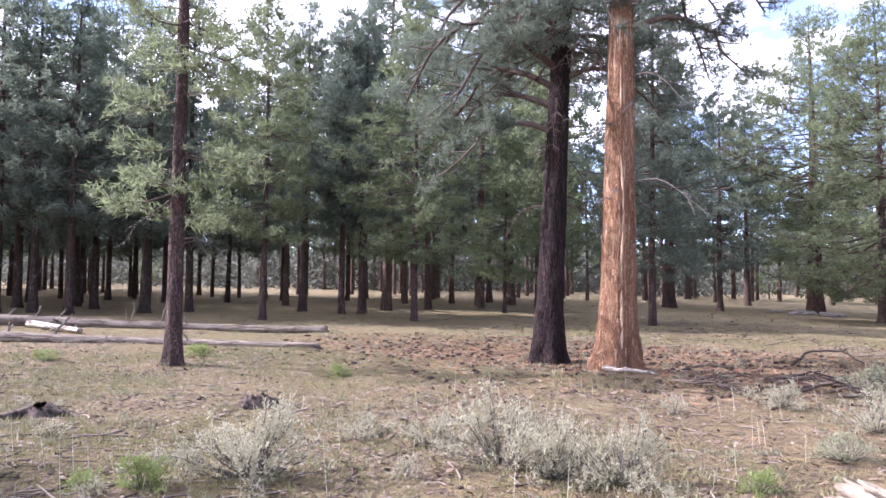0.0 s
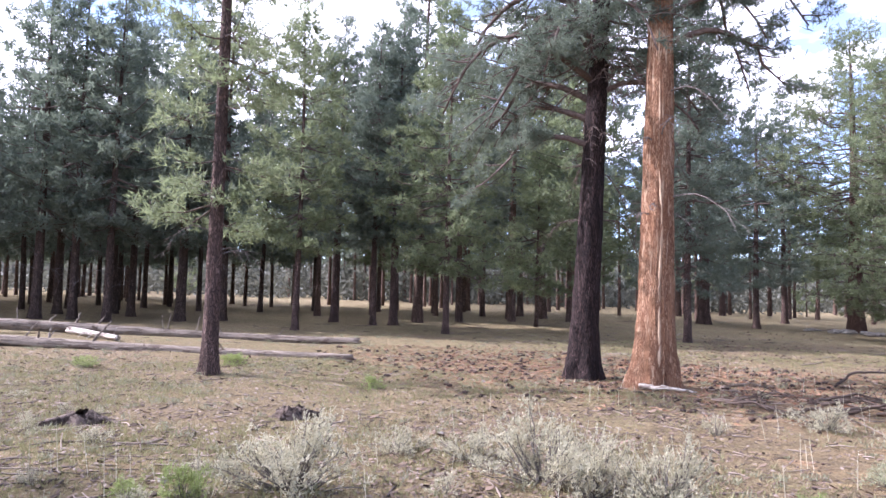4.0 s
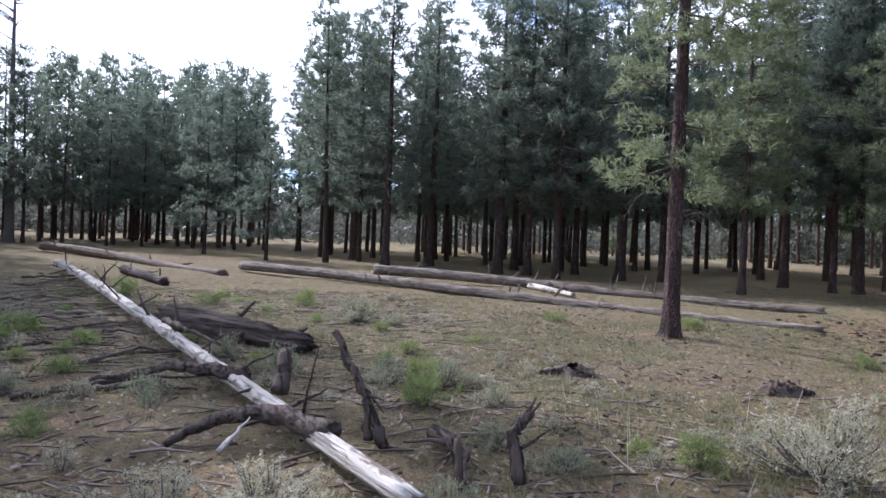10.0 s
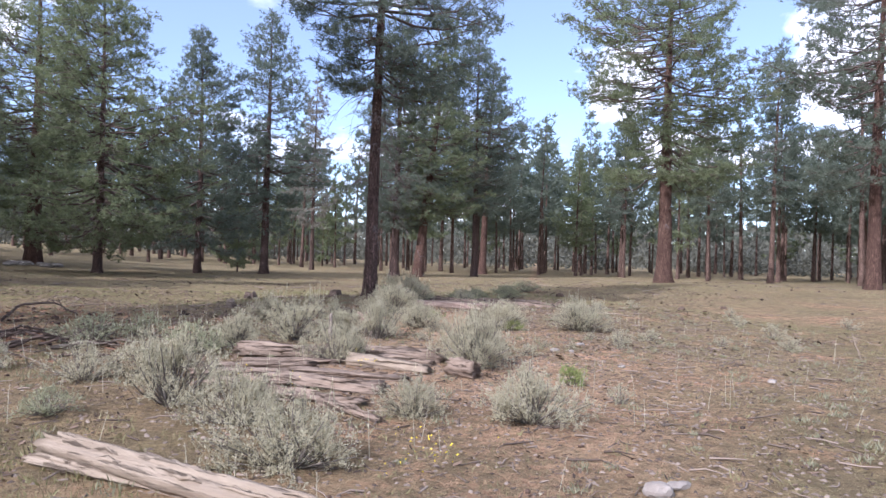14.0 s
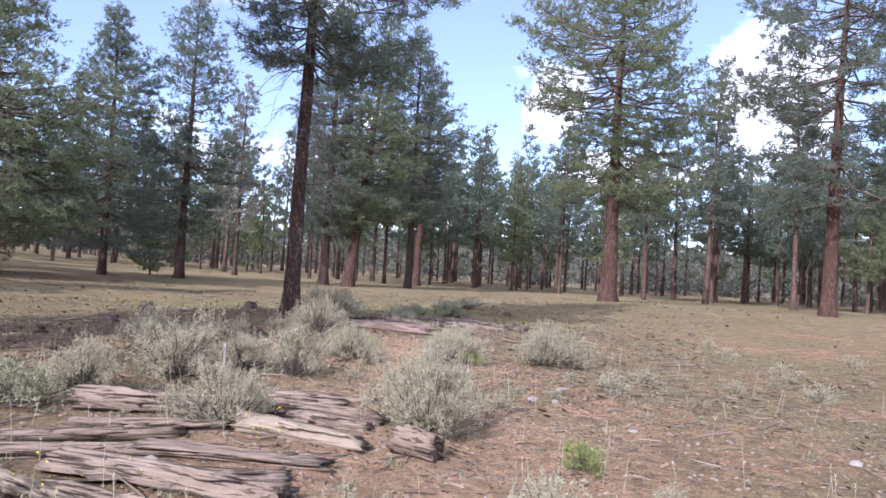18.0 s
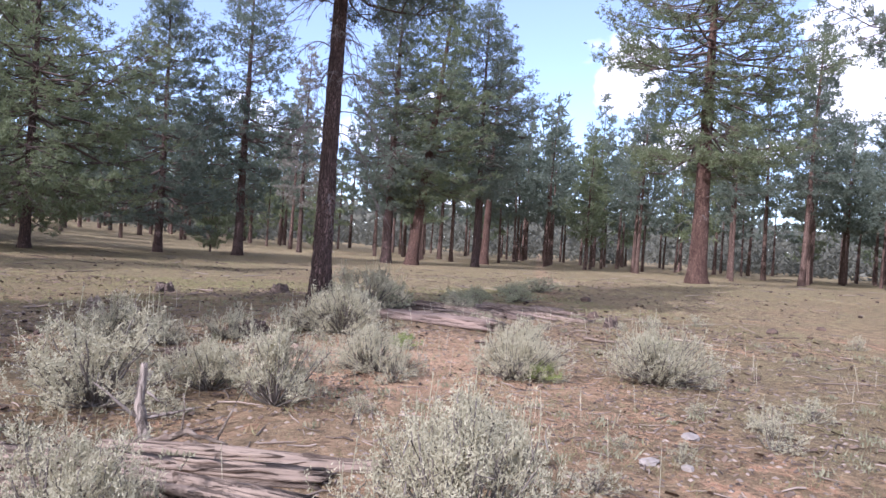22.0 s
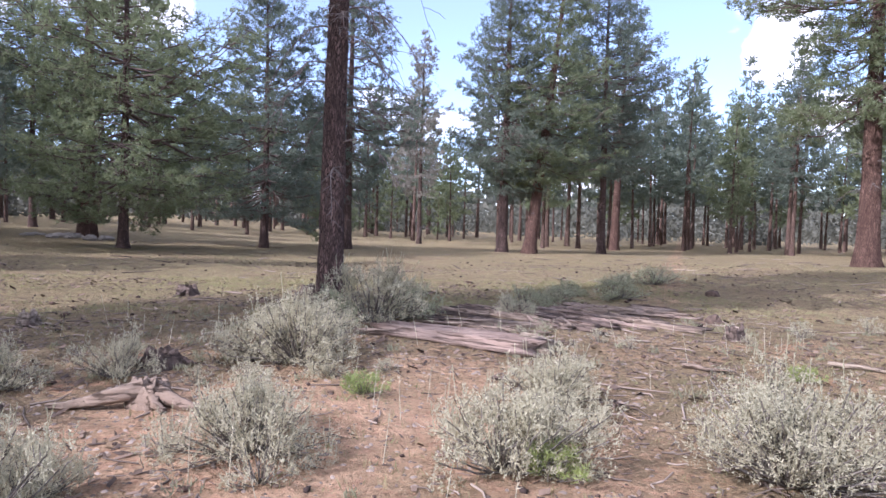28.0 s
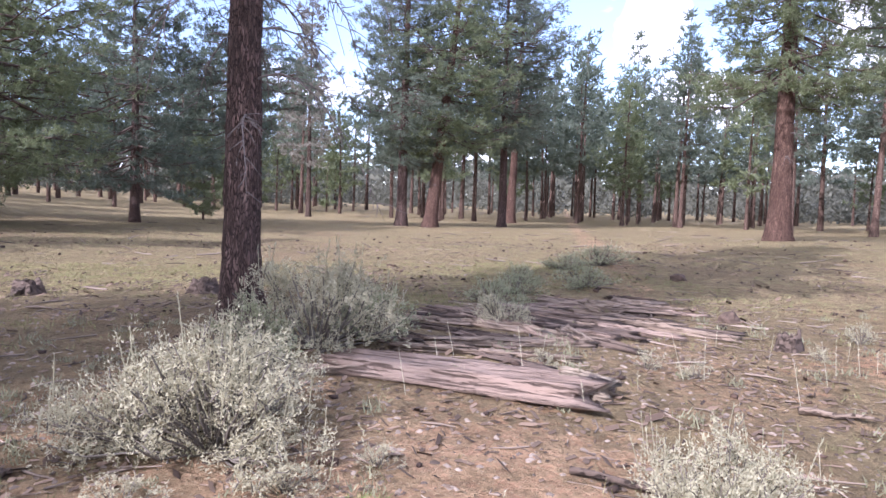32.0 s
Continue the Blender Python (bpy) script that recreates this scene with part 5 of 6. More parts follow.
rock(3.12, 4.0, (0.10, 0.08, 0.06), 61, "rounded pale stone beside the trail")
rock(3.3, 4.05, (0.10, 0.05, 0.03), 62, "flat pale stone beside the trail")
rock(-5.0, 3.0, (0.05, 0.04, 0.03), 63)
rock(2.57, 14.2, (0.13, 0.11, 0.09), 66, "dark lump of charred wood beside the low stump", M_CLOD)
rock(2.37, 12.98, (0.11, 0.08, 0.08), 67, "pale square stone among the sagebrush")
rock(6.47, 10.54, (0.12, 0.06, 0.025), 68, "flat pale stone on the trail")
rock(5.73, 10.06, (0.09, 0.05, 0.025), 69, "flat pale stone on the trail")
for n, (x, y, size) in enumerate(((13.45, 16.74, 0.11), (15.74, 17.65, 0.09), (13.25, 23.3, 0.15), (10.82, 18.99, 0.12), (8.9, 14.6, 0.06), (9.4, 12.9, 0.05), (11.6, 14.4, 0.06))):
    rock(x, y, (size, size * 0.9, size * 0.75), 121 + n, "dark clod of earth and bark on the ground", M_CLOD)
g_rock = np.random.default_rng(64)
for n in range(16):
    rock(-9.2 + g_rock.uniform(-2.2, 2.0), 49.5 + g_rock.uniform(-1.5, 1.5), tuple(g_rock.uniform(0.12, 0.35) * k for k in (1.2, 1.0, 0.6)), 70 + n, "pale rock heaped at the foot of a big pine")
for n in range(14):
    x, y = g_rock.uniform(-8, 9), g_rock.uniform(2.5, 14)
    rock(x, y, tuple(g_rock.uniform(0.025, 0.05) * k for k in (1.2, 1.0, 0.7)), 100 + n)

# slash and shed bark at the foot of the large pines
limb([(-5.1, 11.55, 0.05), (-4.6, 11.5, 0.07), (-4.15, 11.6, 0.05)], 0.05, M_LOG_WHITE, "bleached broken branch at the foot of the orange pine", seed=41, twigs=1)
g_slash = np.random.default_rng(43)
for n in range(30):
    x, y = g_slash.uniform(-4.3, -1.2), g_slash.uniform(10.4, 13.6)
    a, ln = g_slash.uniform(-0.7, 0.7), g_slash.uniform(0.5, 1.5)
    limb([(x, y, 0.02), (x + ln * 0.5 * math.cos(a), y + ln * 0.5 * math.sin(a), g_slash.uniform(0.04, 0.2)), (x + ln * math.cos(a), y + ln * math.sin(a), 0.03)],
         g_slash.uniform(0.012, 0.03), M_LOG_DARK if n % 3 else M_LOG_GREY, "dead branch in a heap of slash under the pines", seed=100 + n, twigs=2, group="slash heap")
limb([(-2.9, 15.2, 0.03), (-2.6, 15.4, 0.3), (-2.1, 15.7, 0.28), (-1.7, 15.8, 0.03)], 0.03, M_LOG_DARK, "arched dead branch behind the slash", seed=44, twigs=3)
# branches strewn along the bleached log
for n in range(64):
    s = g_slash.uniform(0.0, 0.85)
    x, y = -22 + 18 * s + g_slash.uniform(-1, 1), -4.6 + 4.6 * s - g_slash.uniform(0.2, 2.6)
    a, ln = g_slash.uniform(1.0, 2.3), g_slash.uniform(0.5, 1.7)
    limb([(x, y, 0.03), (x + ln * 0.5 * math.cos(a), y + ln * 0.5 * math.sin(a), g_slash.uniform(0.03, 0.12)), (x + ln * math.cos(a), y + ln * math.sin(a), 0.03)],
         g_slash.uniform(0.012, 0.035), (M_LOG_DARK, M_LOG_GREY, M_LOG_TAN, M_LOG_GREY)[n % 4], "dead branch on the ground beside the bleached log", seed=200 + n, twigs=1, group="branches strewn by the log")


# ---------------------------------------------------------------- sagebrush and other low plants
def sage_meshes(seed, stems, leaves, spikes, leaf_mat, height=1.0, open_by=0.0, leaf_len=0.019, leaf_wid=0.0064, twigs=12):
    """A bush one metre wide and about 0.65 m high: woody stems, upright leafy twigs over a rounded dome, pale flower spikes."""
    g = np.random.default_rng(seed)
    wood_sh, leaf, spike = Shape(), Shape(), Shape()
    lobes = g.uniform(0, 6.28, 2)
    tips = []
    # the stems stand in lobes of uneven height with gaps between them
    mounds = [(m * 2.4 + g.uniform(-0.3, 0.3), math.sqrt((m + 0.5) / 11), g.uniform(0.72, 1.12)) for m in range(11)]
    for k in range(stems):
        a0, q0, lift = mounds[int(g.integers(11))]
        px, py = q0 * math.cos(a0) + g.normal(0, 0.12), q0 * math.sin(a0) + g.normal(0, 0.12)
        a, q = math.atan2(py, px), min(1.12, math.hypot(px, py))
        out = 0.46 * q * (1 + 0.14 * math.sin(3 * a + lobes[0]) + 0.10 * math.sin(5 * a + lobes[1]))
        rise = 0.56 * height * (1 - 0.55 * min(q, 1) ** 2.4) * lift * g.uniform(0.82, 1.08)
        if k % 3 == 0 and q > 0.45:
            rise *= g.uniform(0.2, 0.6)
        top = np.array([math.cos(a) * out, math.sin(a) * out, rise])
        s = np.linspace(0, 1, 6)
        p = s[:, None] * top
        p[:, 2] = top[2] * s ** 1.25
        p += np.cumsum(g.standard_normal((6, 3)) * 0.018, 0) * s[:, None]
        p[0] = g.uniform(-0.06, 0.06, 3) * [1, 1, 0]
        wood_sh.tube(p, 0.008 * (1 - 0.78 * s) + 0.0015, 4, 0.05, False)
        for twig in range(twigs):
            puff = twig % 4 > 0
            q = g.uniform(0.78, 1.0) if puff else 1 - (0.85 - open_by) * g.uniform(0, 1)
            o = np.array([np.interp(q, s, p[:, c]) for c in range(3)]) + g.normal(0, 0.042 if puff else 0.014, 3)
            o[2] = max(o[2], 0.015)
            w = unit(unit(top) * 0.2 + [0, 0, 0.8] + g.standard_normal(3) * 0.45)
            ln = g.uniform(0.045, 0.11)
            if twig < 2:
                wood_sh.tube(np.stack([o, o + w * ln * 0.5 + g.standard_normal(3) * 0.008, o + w * ln]), np.array([0.004, 0.003, 0.0015]), 3, 0, False)
            tips.append((o, w, ln))
    O, W, Ln = np.array([t[0] for t in tips]), np.array([t[1] for t in tips]), np.array([t[2] for t in tips])
    n = max(4, int(leaves / len(tips)))
    f = g.uniform(0.0, 1.05, (len(tips), n))
    c = (O[:, None] + W[:, None] * (Ln[:, None] * f)[..., None]).reshape(-1, 3) + g.standard_normal((len(tips) * n, 3)) * 0.009
    w = unit(np.repeat(W, n, 0) * 0.9 + unit(g.standard_normal((len(tips) * n, 3))) + [0, 0, 0.2])
    leaf.blades(c, w, leaf_len * g.uniform(0.6, 1.25, len(c)), leaf_wid)
    pick = g.choice(len(tips), min(spikes, len(tips)), replace=False)
    for k in pick:
        o = O[k] + W[k] * Ln[k] * 0.7
        w = unit(W[k] * 0.4 + [0, 0, 1.1])
        ln = g.uniform(0.10, 0.24) * height
        spike.tube(np.stack([o, o + w * ln * 0.6, o + w * ln]), np.array([0.0024, 0.002, 0.001]), 3, 0, False)
        m = 18
        bb = o + w * (ln * g.uniform(0.25, 1, m))[:, None]
        spike.blades(bb, unit(np.repeat(w[None], m, 0) * 1.4 + g.standard_normal((m, 3)) * 0.5), 0.02, 0.006)
    parts = [("woody_base", wood_sh, M_SAGE_STEM), ("foliage", leaf, leaf_mat)]
    if spikes:
        parts.append(("flowering_top", spike, M_STALK if leaf_mat is not M_SAGE else M_SAGE))
    return [(name, sh.mesh("bush_" + name, mat), mat) for name, sh, mat in parts]


# fine bushes beside the path, coarser ones farther off
SAGE = [sage_meshes(s, 78, 15500, 56, M_SAGE, leaf_len=0.024, leaf_wid=0.0082) for s in (1, 2, 3)]
SAGE_BROAD = [sage_meshes(s, 130, 29000, 76, M_SAGE, leaf_len=0.0175, leaf_wid=0.0064) for s in (14, 15)]
SAGE_WOODY = [sage_meshes(s, 50, 11500, 44, M_SAGE, 1.2, 0.2, 0.024, 0.008) for s in (4, 5)]
SAGE_GREEN = [sage_meshes(s, 60, 3400, 16, M_SAGE_GREEN, leaf_len=0.042, leaf_wid=0.012, twigs=8) for s in (6, 7)]
SAGE_AWAY = [sage_meshes(s, 60, 6000, 22, M_SAGE, leaf_len=0.034, leaf_wid=0.0097, twigs=9) for s in (12, 13)]
SAGE_SMALL = [sage_meshes(s, 26, 1900, 12, M_SAGE, 1.1, 0.0, 0.042, 0.0125, 8) for s in (8, 9)]
BRIGHT = [sage_meshes(s, 36, 1500, 0, M_GREEN, 1.1, 0.0, 0.12, 0.016, 8) for s in (10, 11)]
LABELS = {"s": "silvery grey sagebrush with pale flower spikes", "w": "tall woody sagebrush with dark bare stems and grey leaves", "g": "grey-green sagebrush with dense soft leaves",
          "m": "small tuft of pale grey sagebrush", "y": "low bright yellow-green rabbitbrush"}
NAMES = {"s": "sagebrush", "w": "sagebrush", "g": "sagebrush", "m": "sagebrush", "y": "rabbitbrush"}
g_bush = np.random.default_rng(5)


def bush(kind, x, y, width, height):
    meshes = {"s": SAGE, "w": SAGE_WOODY, "g": SAGE_GREEN, "m": SAGE_SMALL, "y": BRIGHT}[kind]
    if kind == "s" and min(math.hypot(x - 4.67 * k / 8, y - 11.8 * k / 8) for k in range(9)) > 3.4 + (width > 0.9):
        meshes = SAGE_AWAY
    elif kind == "s" and width > 0.9:
        meshes = SAGE_BROAD
    use = meshes[int(g_bush.integers(len(meshes)))]
    tall = {"w": 0.85, "y": 0.72, "m": 0.80}.get(kind, 0.74)
    ob = thing(NAMES[kind], x, y, LABELS[kind], "bush", turn=g_bush.uniform(0, 360))
    ob.location.z -= 0.02
    sx = width * g_bush.uniform(1.08, 1.24)
    ob.scale = (sx, sx * g_bush.uniform(0.85, 1.05), height / tall * 1.1)
    for name, me, mat in use:
        tagged(part(name, me, mat, ob), kind="stuff")
    return ob


for row in (
    # beside the start
    ("s", -4.12, 3.54, 1.02, 0.62), ("s", -4.56, 5.11, 0.54, 0.27), ("s", -3.88, 5.38, 0.52, 0.34), ("s", -2.95, 5.09, 1.0, 0.66), ("s", -2.0, 5.2, 0.76, 0.56), ("s", -2.45, 5.0, 0.6, 0.5),
    ("m", -2.72, 8.37, 0.4, 0.26), ("s", -1.9, 9.7, 0.62, 0.36), ("s", -0.75, 8.8, 0.75, 0.46), ("y", -4.42, 2.83, 0.42, 0.25), ("y", -11.8, 8.1, 0.5, 0.25), ("y", -12.6, 8.6, 0.4, 0.2), ("y", -7.94, 8.07, 0.36, 0.22),
    ("y", -13.24, 5.93, 0.5, 0.25), ("m", -3.3, 4.3, 0.3, 0.2), ("m", -4.9, 4.2, 0.3, 0.18), ("m", -1.4, 4.6, 0.3, 0.22), ("y", -1.1, 5.5, 0.3, 0.2),
    # round the bleached log
    ("g", -7.43, 1.28, 0.52, 0.35), ("g", -7.35, 1.91, 0.56, 0.34), ("y", -6.36, 1.42, 0.4, 0.32), ("y", -7.15, 1.6, 0.3, 0.38), ("g", -6.5, 2.13, 0.36, 0.25), ("g", -8.16, 0.26, 0.58, 0.38), ("g", -9.3, -0.28, 0.42, 0.34),
    ("y", -17.2, -2.5, 0.6, 0.48), ("y", -15.55, -0.61, 0.45, 0.28), ("y", -15.57, 1.29, 0.47, 0.36), ("g", -13.06, 1.97, 0.82, 0.5), ("g", -12.5, 2.5, 0.5, 0.3), ("m", -12.75, 3.3, 0.36, 0.22), ("g", -5.21, 1.65, 0.42, 0.22), ("g", -7.06, -0.95, 0.44, 0.25),
    ("g", -8.02, -4.47, 1.68, 0.77), ("g", -7.2, -3.9, 0.8, 0.55), ("g", -4.25, -2.71, 0.9, 0.62), ("g", -4.9, -3.4, 0.9, 0.6), ("g", -5.9, -3.7, 0.9, 0.55), ("g", -3.7, -2.5, 0.7, 0.55), ("g", -6.6, -4.6, 0.8, 0.5), ("g", -5.2, -2.65, 0.5, 0.37),
    ("g", -5.06, -1.73, 0.32, 0.26), ("y", -11.0, -3.08, 0.66, 0.35), ("y", -7.54, -3.08, 0.45, 0.24), ("g", -7.58, -2.18, 0.38, 0.27), ("y", -8.4, -1.92, 0.4, 0.22), ("y", -10.2, -2.0, 0.4, 0.22), ("g", -6.4, -2.3, 0.3, 0.2), ("y", -6.0, -1.6, 0.3, 0.2),
    ("s", -3.98, -0.62, 0.8, 0.34), ("s", -4.05, -0.05, 0.7, 0.32), ("s", -3.6, 0.15, 0.6, 0.3), ("g", -3.9, -1.2, 0.6, 0.3), ("m", -5.1, -1.2, 0.3, 0.2), ("g", -4.1, 0.95, 0.4, 0.22), ("g", -4.6, 1.9, 0.4, 0.2),
    # round the pale log and the rotted slabs
    ("w", 0.15, 7.3, 1.0, 0.85), ("s", 0.95, 5.05, 0.78, 0.54), ("w", 2.0, 12.2, 1.35, 0.85), ("w", 2.9, 12.7, 0.8, 0.6), ("s", 3.85, 8.85, 0.92, 0.80), ("s", 2.23, 6.3, 0.5, 0.42), ("s", 3.15, 5.85, 0.84, 0.54), ("m", -0.29, 4.08, 0.34, 0.2),
    ("g", -1.01, 11.72, 0.96, 0.48), ("g", -0.3, 12.4, 0.8, 0.5), ("s", 0.68, 6.28, 0.76, 0.52), ("s", 2.15, 9.4, 0.78, 0.58), ("s", -0.1, 9.2, 0.8, 0.5), ("g", 0.4, 10.6, 0.9, 0.55), ("s", 1.0, 11.2, 0.9, 0.6), ("g", -0.8, 7.0, 0.5, 0.3),
    ("y", 4.6, 7.6, 0.34, 0.24), ("m", 5.0, 9.6, 0.5, 0.2), ("m", 4.6, 6.6, 0.35, 0.25),
    # along the trail
    ("w", 3.4, 12.0, 0.92, 0.85), ("s", 4.5, 13.2, 0.92, 0.50), ("s", 7.6, 12.5, 1.08, 0.70), ("s", 6.0, 12.85, 0.86, 0.60), ("s", 6.7, 14.15, 0.86, 0.55), ("s", 6.45, 13.4, 0.6, 0.4), ("s", 4.25, 9.95, 0.85, 0.56), ("s", 4.6, 10.1, 0.5, 0.45), ("m", 6.99, 10.22, 0.46, 0.3),
    ("m", 8.1, 10.87, 0.5, 0.25), ("m", 9.02, 10.11, 0.36, 0.22), ("m", 10.88, 10.87, 0.5, 0.34), ("m", 9.91, 9.48, 0.57, 0.3), ("s", 1.8, 15.2, 0.9, 0.6), ("s", 2.4, 14.9, 0.55, 0.45), ("s", 3.2, 15.2, 0.63, 0.48),
    ("m", 4.03, 11.59, 0.32, 0.2), ("m", 2.56, 11.94, 0.32, 0.2), ("m", 7.03, 11.15, 0.27, 0.16), ("m", 7.32, 10.59, 0.41, 0.3), ("m", 5.72, 10.37, 0.22, 0.15), ("m", 5.99, 10.03, 0.3, 0.18), ("m", 1.88, 12.3, 0.3, 0.35),
    ("s", 4.7, 15.64, 1.12, 0.70), ("s", 4.3, 15.8, 0.7, 0.5), ("w", 5.5, 17.5, 1.3, 0.92), ("g", 6.0, 17.7, 0.8, 0.5), ("g", 5.0, 17.2, 0.7, 0.5), ("m", 4.63, 12.75, 0.46, 0.44), ("m", 4.02, 13.24, 0.38, 0.28), ("s", 3.51, 12.63, 0.46, 0.38), ("s", 2.9, 12.9, 0.5, 0.4),
    ("y", 6.27, 12.70, 0.34, 0.25), ("y", 5.26, 14.44, 0.32, 0.22), ("m", 8.34, 16.42, 0.32, 0.18), ("m", 5.47, 15.17, 0.3, 0.16), ("s", 7.5, 18.45, 0.64, 0.36), ("m", 8.06, 16.68, 0.26, 0.2), ("m", 11.23, 17.45, 0.38, 0.26),
    ("m", 6.28, 16.39, 0.25, 0.14), ("m", 7.15, 16.75, 0.28, 0.15), ("g", 10.04, 23.57, 0.7, 0.42), ("g", 13.34, 26.38, 1.6, 0.53), ("g", 12.0, 25.5, 1.0, 0.4), ("m", 10.13, 16.94, 0.28, 0.17), ("g", 9.2, 21.8, 0.9, 0.4), ("g", 10.8, 22.6, 1.1, 0.45), ("g", 8.2, 20.4, 0.8, 0.4),
    ("m", 13.6, 15.0, 0.4, 0.3), ("m", 12.0, 13.0, 0.5, 0.3), ("m", 14.2, 12.0, 0.5, 0.3), ("y", 9.5, 15.0, 0.3, 0.2), ("m", 12.6, 17.9, 0.4, 0.3), ("m", 5.0, 15.0, 0.4, 0.18), ("m", 4.3, 15.0, 0.4, 0.18), ("m", 3.9, 14.9, 0.3, 0.2),
):
    bush(*row)
# small green tufts on the western ground
for _ in range(95):
    bush(str(g_bush.choice(["y", "m", "m", "y", "m"])), -18 + 13.5 * g_bush.uniform(), -5 + 9 * g_bush.uniform(), g_bush.uniform(0.2, 0.42), g_bush.uniform(0.12, 0.22))


# grey-green brush on the slope beyond the bleached log
for _ in range(26):
    bush("g", -13 + 8 * g_bush.uniform(), -7.6 + 4.6 * g_bush.uniform(), g_bush.uniform(0.5, 0.95), g_bush.uniform(0.28, 0.5))


def young_juniper(x, y, h, w):
    g = np.random.default_rng(91)
    ob = thing("young_juniper", x, y, "small dark green bushy juniper", "bush")
    st = Shape()
    st.tube(np.array([[0, 0, -0.05], [0.02, 0.01, h * 0.5], [0, 0, h * 0.9]]), np.array([0.04, 0.025, 0.008]), 7)
    part("trunk", st, M_LIMB, ob)
    lf = Shape()
    for _ in range(46):
        a, z = g.uniform(0, 6.28), g.uniform(0.0, 1) ** 1.2
        r = w / 2 * (1 - z ** 1.3) ** 0.6 * g.uniform(0.35, 1.15)
        c = np.array([r * math.cos(a), r * math.sin(a), (0.06 + 0.94 * z) * h])
        d = unit(np.array([math.cos(a) * 0.5, math.sin(a) * 0.5, 0.8]))
        k = 170
        lf.blades(c + g.normal(0, 0.055, (k, 3)), unit(d + g.standard_normal((k, 3)) * 0.5), 0.08, 0.012)
    tagged(part("crown", lf, M_NEEDLE, ob), kind="stuff")


young_juniper(-9.3, -6.3, 1.05, 0.8)


# ---------------------------------------------------------------- grass, twigs, cones and needles: too many to count
def scatter(n, seed, box, keep=None):
    g = np.random.default_rng(seed)
    x, y = g.uniform(box[0], box[1], n), g.uniform(box[2], box[3], n)
    if keep is not None:
        k = keep(x, y, g)
        x, y = x[k], y[k]
    return g, x, y


def make_grass():
    sh = Shape()
    for n, seed, box in ((17000, 21, (-14, 14, -5, 22)), (9000, 22, (-24, 26, -8, 42)), (9000, 23, (-12, 13, 19, 28)), (9000, 24, (-19, -4, -5, 6)), (7000, 25, (-13, 0, 3, 11))):
        g, x, y = scatter(n, seed, box, lambda x, y, g: soft_noise(x / 2.6, y / 2.6, 9) + 0.5 * soft_noise(x / 0.8, y / 0.8, 4) > g.uniform(-0.35, 0.35, len(x)))
        m = 7
        bx, by = np.repeat(x, m) + g.normal(0, 0.035, len(x) * m), np.repeat(y, m) + g.normal(0, 0.035, len(x) * m)
        w = unit(np.stack([g.normal(0, 0.55, len(bx)), g.normal(0, 0.55, len(bx)), np.ones(len(bx))], -1))
        sh.blades(np.stack([bx, by, gz(bx, by) - 0.005], -1), w, g.uniform(0.03, 0.10, len(bx)), 0.005 if seed == 21 else 0.010)
    tagged(new("grass", sh.mesh("grass", M_GRASS)), "sparse short dry grass tufts", "grass", kind="stuff")


def make_herbs():
    """Low grey-green herbs between the bushes."""
    sh = Shape()
    g, x, y = scatter(3000, 24, (-18, 13, -5, 19), lambda x, y, g: soft_noise(x / 1.7, y / 1.7, 14) > g.uniform(-0.3, 0.4, len(x)))
    m = 34
    size = np.repeat(g.uniform(0.4, 1.2, len(x)), m)
    bx, by = np.repeat(x, m) + g.normal(0, 0.055, len(x) * m) * size, np.repeat(y, m) + g.normal(0, 0.055, len(x) * m) * size
    w = unit(np.stack([g.normal(0, 0.5, len(bx)), g.normal(0, 0.5, len(bx)), np.ones(len(bx))], -1))
    sh.blades(np.stack([bx, by, gz(bx, by) + g.uniform(0, 0.05, len(bx)) * size], -1), w, g.uniform(0.03, 0.08, len(bx)) * size, 0.011)
    tagged(new("low_herbs", sh.mesh("low_herbs", M_HERB)), "low grey-green herbs between the bushes", "herbs", kind="stuff")


def make_stalks():
    g, x, y = scatter(330, 31, (-6, 11, 1, 18))
    sh = Shape()
    for a, b in zip(x, y):
        p = np.array([a, b, float(gz(a, b))])
        h = g.uniform(0.12, 0.38)
        w = np.array([g.normal(0, 0.12), g.normal(0, 0.12), 1.0])
        sh.tube(np.stack([p, p + w * h * 0.5, p + w * h]), np.array([0.003, 0.0025, 0.0012]), 3, 0, False)
        m = 8
        sh.blades(p + w * (h * g.uniform(0.45, 1, m))[:, None], unit(np.repeat(w[None], m, 0) + g.standard_normal((m, 3)) * 0.5), 0.03, 0.006)
    tagged(new("dry_stalks", sh.mesh("dry_stalks", M_STALK)), "thin dry weed stalks standing in the clearing", "weeds", kind="stuff")
    fl = Shape()
    for cx, cy, r in ((1.75, 4.6, 0.16), (1.9, 4.8, 0.12), (2.3, 8.6, 0.1), (0.9, 7.6, 0.2)):
        k = 24
        bx, by = cx + g.normal(0, r, k), cy + g.normal(0, r, k)
        fl.blades(np.stack([bx, by, gz(bx, by) + g.uniform(0.08, 0.3, k)], -1), unit(g.standard_normal((k, 3)) + [0, 0, 0.5]), 0.016, 0.012)
    tagged(new("yellow_flowers", fl.mesh("yellow_flowers", M_FLOWER)), "tiny yellow flowers by the pale log", "flowers", kind="stuff")


